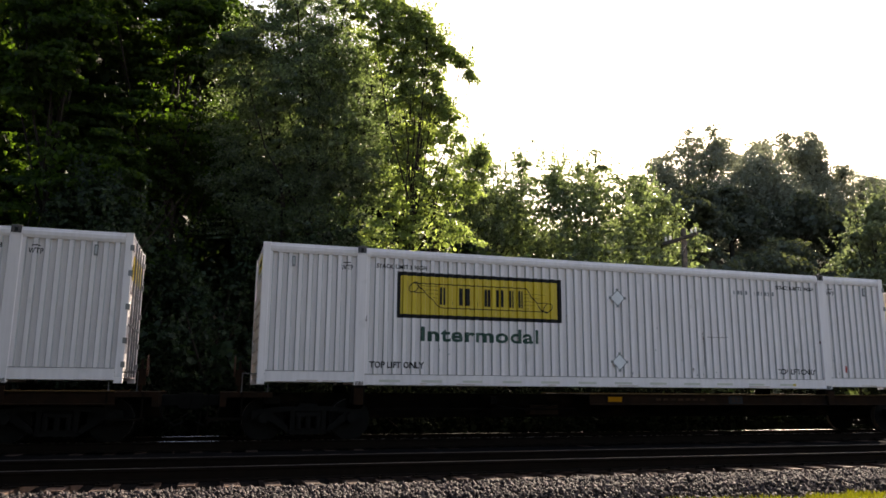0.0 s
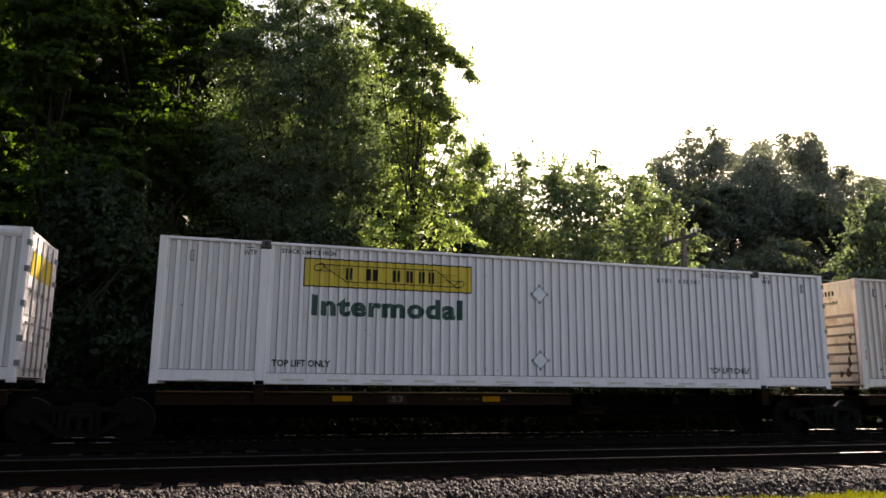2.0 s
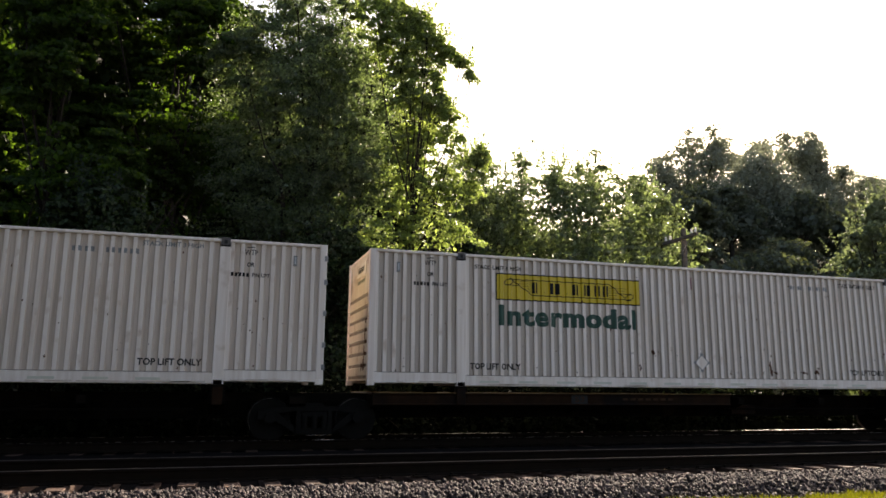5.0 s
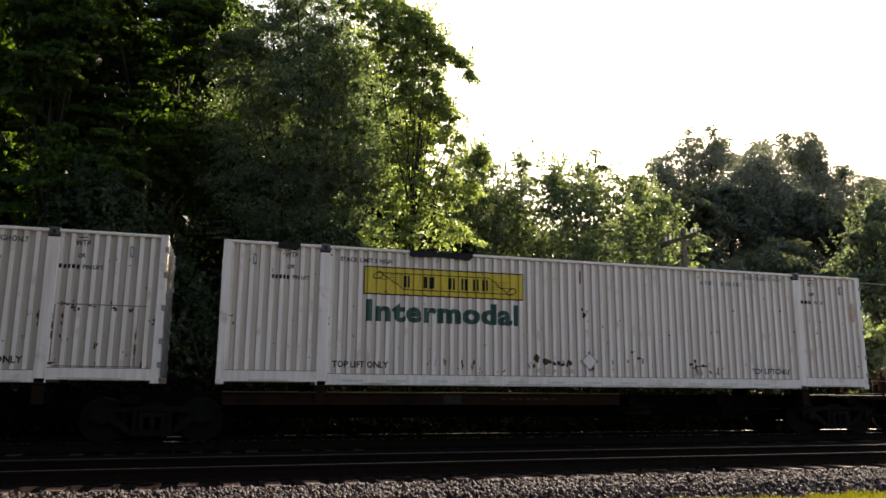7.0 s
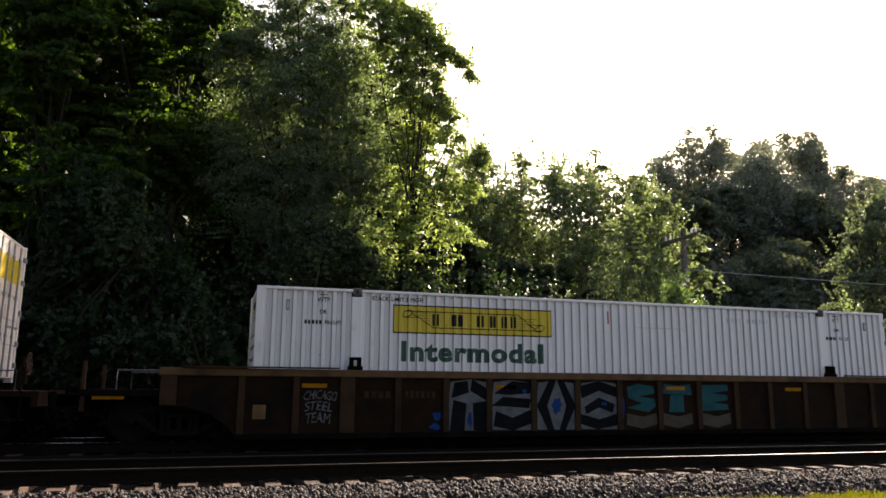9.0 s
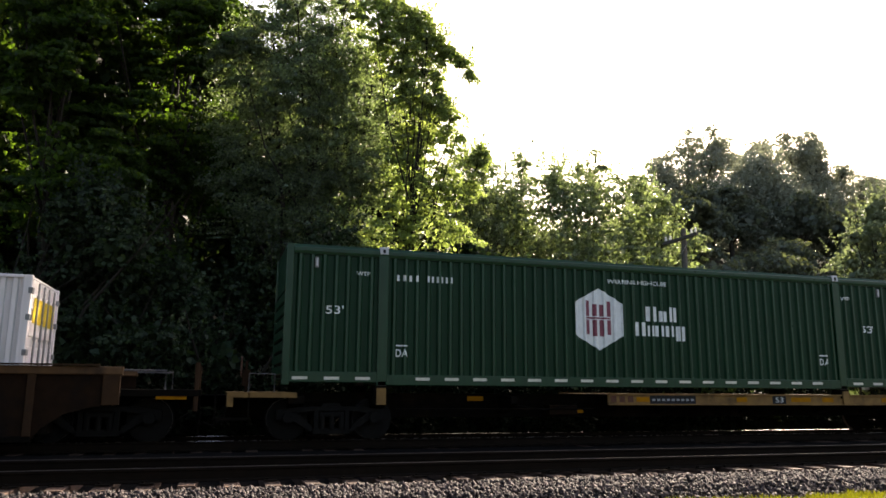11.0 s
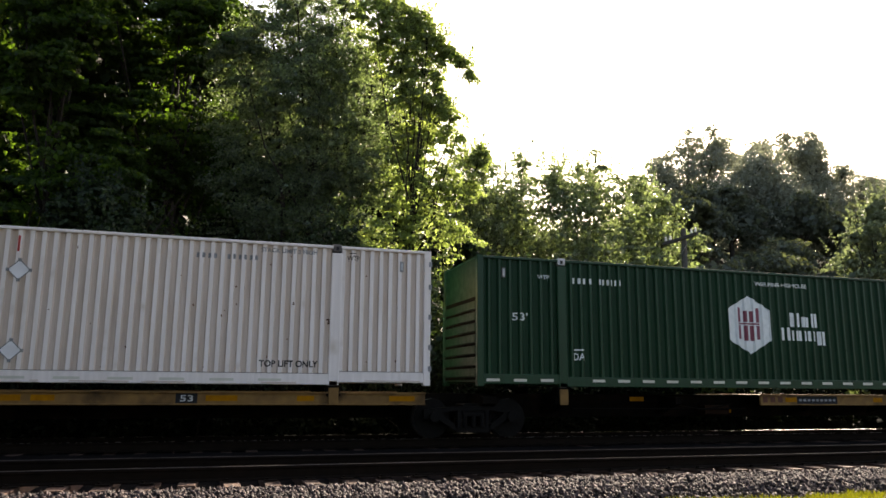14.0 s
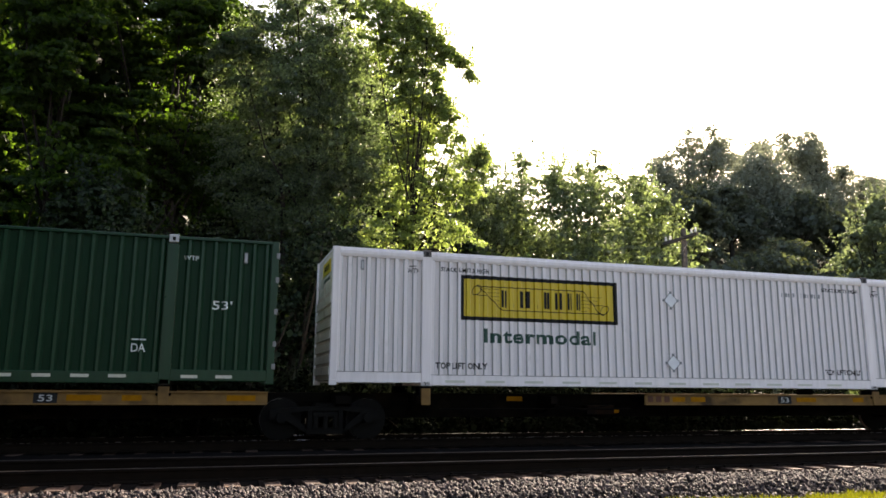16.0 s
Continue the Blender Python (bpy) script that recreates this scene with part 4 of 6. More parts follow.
    if not green:
        part("sign_panel", Shape().box(-HALF + 0.02, -HALF + 0.034, -0.75, 0.35, 2.43, 2.72), SIGN_WORN if paint is WHITE_OLD else YELLOW, wall, "bleached sign" if paint is WHITE_OLD else "small yellow sign")
        for k in range(6):
            part("sign_bar", Shape().box(-HALF + 0.016, -HALF + 0.02, -0.55 + k * 0.12, -0.48 + k * 0.12, 2.51, 2.64), INK, wall)
        if paint is WHITE_OLD:
            for i, (y, z, w, h) in enumerate(((-0.95, 1.05, 0.1, 0.5), (-0.9, 0.7, 0.12, 0.45), (-0.85, 0.42, 0.2, 0.3), (-0.6, 0.4, 0.14, 0.2), (-1.0, 1.35, 0.12, 0.12))):
                flake = Shape().extrude(blob(y, z, w, h, 500 + i), "x", -HALF - 0.008, -HALF + 0.03)
                part("rust_patch", flake, RUST, wall)
        words = lettering("Intermodal", -0.42, 0.44, 2.27, 2.38, 0.03)
        for v in words.verts:
            v.co = (-HALF + 0.031, -v.co.x - 0.2, v.co.z)
        part("lettering", words, INK_GREEN, wall)
    for sg in (-1, 1):
        door = part("door", Shape().box(HALF - 0.075, HALF - 0.03, *sorted((sg * 0.01, sg * (WIDE - 0.13))), 0.1, TALL - 0.06), paint, ob)
        for i in range(5):
            z = 0.25 + i * 0.5
            part("door_band", Shape().extrude([(HALF - 0.03, z), (HALF - 0.008, z + 0.03), (HALF - 0.008, z + 0.3), (HALF - 0.03, z + 0.33)], "y", *sorted((sg * 0.08, sg * (WIDE - 0.2)))[::-1]), paint, door)
        for y in (0.22, 0.72):
            part("lock_rod", Shape().tube([(HALF + 0.012, sg * y, 0.12), (HALF + 0.012, sg * y, TALL - 0.1)], 0.019, 8), STEEL_PLATE, door, "grey lock rod")
            part("rod_handle", Shape().box(HALF, HALF + 0.03, *sorted((sg * y, sg * (y + 0.32))), 1.1, 1.14), STEEL_PLATE, door)
            for z in (0.2, 0.9, 1.7, 2.5):
                part("rod_guide", Shape().box(HALF - 0.01, HALF + 0.03, sg * y - 0.05, sg * y + 0.05, z, z + 0.06), STEEL_PLATE, door)
        for z in (0.3, 0.75, 1.4, 2.05, 2.55):
            part("hinge", Shape().box(HALF - 0.05, HALF + 0.02, *sorted((sg * (WIDE - 0.16), sg * (WIDE + 0.012))), z, z + 0.11), STEEL_PLATE, door)
        if not green:
            part("door_sign", Shape().box(HALF - 0.006, HALF + 0.0, *sorted((sg * 0.02, sg * 0.95)), 2.02, 2.5), YELLOW, door, "yellow sign")
    return ob


def mark(ob, name, bm, material, pitch, label="", lift=0.004):
    return part(name, wrapped(bm, pitch, lift), material, ob, label)


def stock_marks(ob, pin, low, ink, old=False, note="", placards=(2.07, 0.58), digits=3.2, drop=0.0):
    """The small black stencils of the white containers."""
    P = RIB_WHITE
    mark(ob, "stencil", lettering("STACK LIMIT 3 HIGH", -5.70, -4.57, 2.68 - low + drop, 2.775 - low + drop, 0.022), INK, P)
    mark(ob, "stencil", lettering("TOP LIFT ONLY", -5.80, -4.62, 0.36, 0.50, 0.026), INK, P)
    if note:
        mark(ob, "stencil", lettering(note, 4.38, 5.60, 2.61, 2.72, 0.016), INK, P)
    else:
        mark(ob, "stencil", lettering("STACK LIMIT 3 HIGH", 4.45 + low, 5.60 + low, 2.68 - low, 2.775 - low, 0.028), ink, P)
    mark(ob, "stencil", lettering("TOP LIFT ONLY", 4.52, 5.70, 0.35, 0.485, 0.026), INK, P)
    for poly in bars(digits, digits + 0.45, 2.5 - low, 2.6 - low, 4, 0.5) + bars(digits + 0.6, digits + 1.25, 2.5 - low, 2.6 - low, 6, 0.5):
        mark(ob, "number_bar", figure([poly]), INK_MID if ink is INK else ink, P)
    for x in (-6.85, 6.4) if pin else (-6.46, 6.24):
        mark(ob, "stencil", lettering("WTP", x, x + 0.26, 2.60 - low, 2.71 - low, 0.012), INK, P)
        mark(ob, "stencil_bar", figure([rect(x + 0.05, x + 0.2, 2.75 - low, 2.77 - low)]), INK, P)
        if pin:
            mark(ob, "stencil", lettering("OR", x + 0.06, x + 0.2, 2.36, 2.45, 0.03), INK, P)
            for poly in bars(x - 0.25, x + 0.13, 2.15, 2.23, 5):
                mark(ob, "number_bar", figure([poly]), INK, P)
            mark(ob, "stencil", lettering("PIN LIFT", x + 0.17, x + 0.52, 2.15, 2.23, 0.02), INK, P)
    for z in placards:
        d = 0.19
        holder = part("placard_holder", Shape().extrude([(0.08, z - d), (0.08 + d, z), (0.08, z + d), (0.08 - d, z)], "y", -WIDE + 0.03, -WIDE + 0.018), WHITE_OLD if old else PLACARD, ob, "pale diamond placard holder")
        mark(holder, "placard_edge", figure(line([(0.08, z - d), (0.08 + d, z), (0.08, z + d), (0.08 - d, z), (0.08, z - d)], 0.018)), INK_MID, 0, lift=0.012)
        for a, b in ((0.08, z + d), (0.08, z - d), (0.08 - d, z), (0.08 + d, z)):
            part("placard_clip", Shape().box(a - 0.03, a + 0.03, -WIDE + 0.012, -WIDE + 0.03, b - 0.03, b + 0.03), INK_MID, holder)
    strip = wrapped(figure([rect(0, 0.45, 0.07, 0.12)]), 0, 0.031)
    first = part("tape", strip, TAPE, ob, at=Matrix.Translation((-5.6, 0, 0)))
    for k in range(1, 12):
        part("tape", first.data, None, ob, at=Matrix.Translation((-5.6 + 0.92 * k, 0, 0)))


def sign(ob, x0, x1, z0, z1, bold_frame, panel=None):
    """The yellow sign: a scroll with dark blocks in place of the maker's name."""
    P = RIB_WHITE
    b = 0.085 if bold_frame else 0.028
    plate = mark(ob, "sign_panel", figure([rect(x0 + b, x1 - b, z0 + b, z1 - b)]), panel or YELLOW, P, "yellow sign panel")
    mark(plate, "sign_border", figure([rect(x0, x1, z1 - b, z1), rect(x0, x1, z0, z0 + b), rect(x0, x0 + b, z0 + b, z1 - b), rect(x1 - b, x1, z0 + b, z1 - b)]), INK, P)
    cx, cz, w, h = (x0 + x1) / 2, (z0 + z1) / 2, (x1 - x0) / 2 - b, (z1 - z0) / 2 - b
    at = lambda u, v: (cx + u * w, cz + v * h)
    strokes = line([at(-0.84, 0.62), at(0.57, 0.62), at(0.80, -0.62)], 0.02) + line([at(-0.80, 0.55), at(-0.52, -0.62), at(0.86, -0.62)], 0.02)
    for u, v in ((-0.84, 0.42), (0.86, -0.42)):
        strokes += line([at(u + 0.055 * math.cos(a * math.tau / 10) + 0.025 * math.sin(a * math.tau / 10), v + 0.27 * math.sin(a * math.tau / 10)) for a in range(11)], 0.018)
    strokes += line([at(0.72, -0.15), at(0.86, -0.14)], 0.016) + line([at(-0.84, 0.14), at(-0.72, 0.14)], 0.016)
    for k in range(5):
        v = 0.5 - k * 0.2
        strokes += line([at(-0.76 + 0.05 * k, v), at(-0.55, v)], 0.008) + line([at(0.55, -v), at(0.72 - 0.05 * (4 - k) + 0.1, -v)], 0.008)
    mark(plate, "scroll_outline", figure(strokes), INK, P, lift=0.008)
    # blocks of the width of the seven characters
    for u, v in ((-0.53, -0.42), (-0.36, -0.33), (-0.29, -0.12), (-0.06, -0.02), (0.03, 0.15), (0.19, 0.31), (0.35, 0.45), (0.47, 0.57)):
        small = v - u < 0.06
        hi = -0.28 if small else 0.46
        p0, p1 = at(u, -0.46), at(v - 0.035, hi)
        third = (p1[0] - p0[0]) * 0.4
        for a, b in ((p0[0], p1[0]),) if small else ((p0[0], p0[0] + third), (p1[0] - third, p1[0])):
            mark(plate, "sign_bar", figure([rect(a, b, p0[1], p1[1])]), INK, P, lift=0.012)


def white_container(heavy_rail, pin, faded=False, old=False, note="", grime_or_shade=RIB_SHADE, dark=False, placards=(2.07, 0.58), paint=WHITE, low_sign=False):
    ob = container_body(WHITE_OLD if old else paint, RIB_WHITE, heavy_rail, grime_or_shade=grime_or_shade, dark_nose=pin or grime_or_shade is not RIB_SHADE)
    if heavy_rail:
        sign(ob, -5.24, -1.37, 1.43, 2.43, True)
        mark(ob, "lettering", lettering("Intermodal", -4.70, -1.94, 0.94, 1.255, 0.03, 1.08), INK_GREEN, RIB_WHITE, "dark green lettering")
    elif low_sign:
        sign(ob, -5.19, -1.52, 1.905, 2.515, False, YELLOW_OLD if faded else None)
        mark(ob, "lettering", lettering("Intermodal", -5.12, -1.65, 1.33, 1.80, 0.045, 1.1), INK_GREEN, RIB_WHITE, "dark green lettering")
    else:
        sign(ob, -5.24, -1.54, 2.01, 2.62, False)
        mark(ob, "lettering", lettering("Intermodal", -5.05, -1.76, 1.41, 1.85, 0.045, 1.1), INK_GREEN, RIB_WHITE, "dark green lettering")
    stock_marks(ob, pin, 0.2 if heavy_rail else 0.0, INK if heavy_rail else INK_MID if dark else INK_GREY, old, note, placards, 2.85 if note else 3.35 if heavy_rail else 3.2, -0.1 if low_sign else 0.0)
    if pin:
        mark(ob, "red_stripe", figure([rect(-0.12, -0.06, 2.37, 2.66)]), MAROON if old else RED, RIB_WHITE, "faded red stripe" if old else "red stripe")
    return ob


def rust(ob, spots, seed, material=None, tone=None):
    """Ragged rust: each spot (x, z, width, height) breaks into a few flakes or a broken streak."""
    rng = random.Random(seed)
    for i, (x, z, w, h) in enumerate(spots):
        if material:
            polys = [blob(x, z, w, h, seed + i)]
        elif h > 3 * w:
            n = max(3, int(h / 0.16))
            polys = [blob(x + rng.uniform(-0.3, 0.3) * w, z - h / 2 + h * (k + rng.random() * 0.6) / n, w * rng.uniform(0.35, 1.0), h / n * rng.uniform(0.5, 1.5), seed + 31 * i + k) for k in range(n)]
        else:
            polys = [blob(x + rng.gauss(0, 0.28) * w, z + rng.gauss(0, 0.28) * h, w * rng.uniform(0.2, 0.7), h * rng.uniform(0.25, 0.75), seed + 31 * i + k) for k in range(5)]
        mark(ob, "rust_patch", figure(polys), material or tone or RUST, RIB_WHITE, lift=0.006)


def weathered(ob, seed, amount, speck):
    """Small dark specks and a soiled lower edge on the near side."""
    rng = random.Random(seed)
    spots = []
    for _ in range(int(60 * amount)):
        x, z = rng.uniform(-7.85, 7.85), 0.3 + 2.4 * rng.random() ** 1.7
        if abs(abs(x) - POST) > 0.16:
            spots.append(blob(x, z, rng.uniform(0.012, 0.045), rng.uniform(0.015, 0.08), rng.random()))
    tagged(mark(ob, "specks", figure(spots), speck, RIB_WHITE, "small dark specks", 0.007), kind="stuff")
    runs = []
    for _ in range(int(34 * amount)):
        x = rng.uniform(-7.8, 7.7)
        w = rng.uniform(0.1, 0.7)
        if abs(abs(x + w / 2) - POST) > 0.5 and x + w < 7.9:
            runs.append(rect(x, x + w, 0.03 if abs(x) < 5.8 else 0.075, (0.045 if abs(x) < 5.8 else 0.09) + rng.uniform(0, 0.012)))
    tagged(mark(ob, "soiled_edge", figure(runs), RUST_THIN, 0, "soiled lower edge", 0.03), kind="stuff")


def green_container(heavy_rail):
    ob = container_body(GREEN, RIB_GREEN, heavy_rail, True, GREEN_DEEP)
    low = 0.14 if heavy_rail else 0.0
    P = RIB_GREEN
    for x in (-6.6, 6.22):
        mark(ob, "stencil", lettering("WTP", x, x + 0.29, 2.43 - low, 2.52 - low, 0.012), INK_WHITE, P)
    for x in (-7.23, 6.82):
        mark(ob, "stencil", lettering("53'", x, x + 0.38, 1.46, 1.64, 0.008), INK_WHITE, P)
    for x in (-5.72, 5.38):
        mark(ob, "stencil", lettering("DA", x, x + 0.26, 0.60, 0.76, 0.01), INK_WHITE, P)
        mark(ob, "stencil_bar", figure([rect(x, x + 0.26, 0.82, 0.85)]), INK_WHITE, P)
    for poly in bars(-5.72, -5.16, 2.36 - low, 2.49 - low, 4, 0.6) + bars(-5.04, -4.4, 2.36 - low, 2.49 - low, 6, 0.6):
        mark(ob, "number_bar", figure([poly]), INK_WHITE, P)
    mark(ob, "stencil", lettering("WARNING HIGH CUBE", -0.63, 0.97, 2.55 - low, 2.65 - low, 0.014), INK_WHITE, P)
    # six-sided badge with maroon blocks, and pale blocks in place of the name
    cx, cz = -0.88, 1.56
    badge = mark(ob, "badge", figure([[(cx, cz + 0.72), (cx - 0.62, cz + 0.38), (cx - 0.62, cz - 0.38), (cx, cz - 0.72), (cx + 0.62, cz - 0.38), (cx + 0.62, cz + 0.38)]]), INK_WHITE, P, "white six-sided badge")
    for x, z0, z1 in ((-0.3, 0.06, 0.42), (-0.3, -0.36, -0.02), (-0.12, 0.06, 0.34), (-0.12, -0.4, -0.02), (0.06, 0.06, 0.34), (0.06, -0.4, -0.02), (0.26, 0.06, 0.42), (0.26, -0.36, -0.02)):
        mark(badge, "badge_block", figure([rect(cx + x - 0.05, cx + x + 0.05, cz + z0, cz + z1)]), MAROON, P, lift=0.008)
    mark(badge, "badge_block", figure([rect(cx - 0.35, cx + 0.31, cz + 0.0, cz + 0.04)]), MAROON, P, lift=0.008)
    for x0, x1, z0, z1 in ((0.49, 0.78, 1.55, 1.9), (0.84, 1.06, 1.55, 1.8), (1.12, 1.33, 1.55, 1.9), (0.17, 0.47, 1.2, 1.52), (0.53, 0.68, 1.2, 1.45), (0.73, 0.97, 1.2, 1.45), (1.02, 1.24, 1.2, 1.45), (1.3, 1.55, 1.1, 1.45)):
        w = (x1 - x0) * 0.38
        for a, b in ((x0, x0 + w), (x1 - w, x1)):
            mark(ob, "name_bar", figure([rect(a - 0.12, b - 0.12, z0, z1)]), INK_WHITE, P)
    strip = part("tape", wrapped(figure([rect(0, 0.31, 0.11, 0.17)]), 0, 0.031), TAPE, ob, "white reflective tape", Matrix.Translation((-7.87, 0, 0)))
    for x in [-7.87 + 0.645 * k for k in range(1, 25)]:
        if abs(abs(x + 0.15) - POST) > 0.28 and x < 7.5:
            part("tape", strip.data, None, ob, "white reflective tape", Matrix.Translation((x, 0, 0)))
    return ob


# ---- the cars under them ----
def wheel_truck():
    """A two-axle truck; its wheelsets turn."""
    ob = tagged(new("wheel_truck"), "greasy two-axle freight truck, coloured black for shade", "wheel truck", "trucks of the train")
    for sg in (-1, 1):
        y0, y1 = sorted((sg * 0.92, sg * 1.06))
        frame_shape = Shape().extrude([(-1.12, 0.42), (-1.12, 0.60), (-0.75, 0.655), (-0.4, 0.68), (0.4, 0.68), (0.75, 0.655), (1.12, 0.60), (1.12, 0.42), (1.0, 0.42), (1.0, 0.52), (0.4, 0.59), (-0.4, 0.59), (-1.0, 0.52), (-1.0, 0.42)], "y", y1, y0)
        frame_shape.extrude([(-0.42, 0.17), (-0.36, 0.13), (0.36, 0.13), (0.42, 0.17), (0.36, 0.25), (-0.36, 0.25)], "y", y1, y0)
        for e in (-1, 1):
            frame_shape.extrude([(e * 0.36, 0.15), (e * 0.42, 0.17), (e * 0.98, 0.53), (e * 0.74, 0.56), (e * 0.42, 0.30)][::e], "y", y1, y0)
            frame_shape.extrude([(e * 0.27, 0.22), (e * 0.36, 0.22), (e * 0.36, 0.6), (e * 0.27, 0.6)][::e], "y", y1 + 0.012, y0 - 0.012)
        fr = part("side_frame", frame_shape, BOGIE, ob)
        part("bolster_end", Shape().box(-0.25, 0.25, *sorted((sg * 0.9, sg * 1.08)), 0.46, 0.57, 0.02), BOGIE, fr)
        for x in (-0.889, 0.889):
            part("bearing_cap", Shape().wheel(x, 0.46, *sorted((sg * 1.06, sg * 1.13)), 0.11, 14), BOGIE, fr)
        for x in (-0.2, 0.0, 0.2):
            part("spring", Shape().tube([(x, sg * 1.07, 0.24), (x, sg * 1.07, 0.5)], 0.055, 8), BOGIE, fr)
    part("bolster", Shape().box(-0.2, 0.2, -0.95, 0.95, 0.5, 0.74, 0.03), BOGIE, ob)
    for x in (-0.889, 0.889):
        ax = part("wheelset", Shape().tube([(0, -1.02, 0), (0, -0.7, 0), (0, 0.7, 0), (0, 1.02, 0)], [0.075, 0.085, 0.085, 0.075], 12), BOGIE, ob, at=Matrix.Translation((x, 0, 0.42)))
        for sg in (-1, 1):
            s = Shape().wheel(0, 0, *sorted((sg * 0.70, sg * 0.83)), 0.414, 36).wheel(0, 0, *sorted((sg * 0.68, sg * 0.71)), 0.445, 36)
            wh = part("wheel", s, BOGIE, ax, "greasy steel wheel")
            part("tread", Shape().wheel(0, 0, *sorted((sg * 0.712, sg * 0.826)), 0.4148, 36), TREAD, wh, "bright worn tread")
            part("wheel_plate", Shape().wheel(0, 0, *sorted((sg * 0.815, sg * 0.838)), 0.365, 30).wheel(0, 0, *sorted((sg * 0.81, sg * 0.87)), 0.13, 16), BOGIE, wh)
    return ob


def brake_stand(ob, x, dirn):
    st = part("brake_stand", Shape().box(x - 0.025, x + 0.025, -1.1, -1.04, 0.85, 1.58, 0.01).box(x - 0.08, x + 0.08, -1.12, -1.0, 1.08, 1.4, 0.015), CAR_DARK, ob, "rusty brown brake stand")
    s = Shape()
    ring = [(x + dirn * 0.1, -1.06 + 0.2 * math.cos(a * math.tau / 14), 1.46 + 0.2 * math.sin(a * math.tau / 14)) for a in range(15)]
    s.tube(ring, 0.013, 5)
    for a in range(5):
        s.tube([(x + dirn * 0.1, -1.06, 1.46), (x + dirn * 0.1, -1.06 + 0.2 * math.cos(a * math.tau / 5), 1.46 + 0.2 * math.sin(a * math.tau / 5))], 0.01, 5)
    part("brake_wheel", s, RUST, st)
    part("handrail", Shape().tube([(x - dirn * 0.55, -1.28, 0.95), (x - dirn * 0.55, -1.28, 1.32), (x - dirn * 0.05, -1.28, 1.33), (x - dirn * 0.05, -1.28, 0.95)], 0.014, 6), CASTING, ob)
    part("end_step", Shape().box(x - 0.6, x + 0.1, -1.3, -0.9, 0.42, 0.46).box(x - 0.58, x - 0.55, -1.3, -1.27, 0.42, 0.95).box(x + 0.05, x + 0.08, -1.3, -1.27, 0.42, 0.95), SOOT, ob)
    part("air_hose", Shape().tube([(x + dirn * 0.3, -0.5, 0.75), (x + dirn * 0.4, -0.5, 0.45), (x + dirn * 0.6, -0.45, 0.28), (x + dirn * 0.8, -0.4, 0.35)], 0.022, 6), BOGIE, ob)


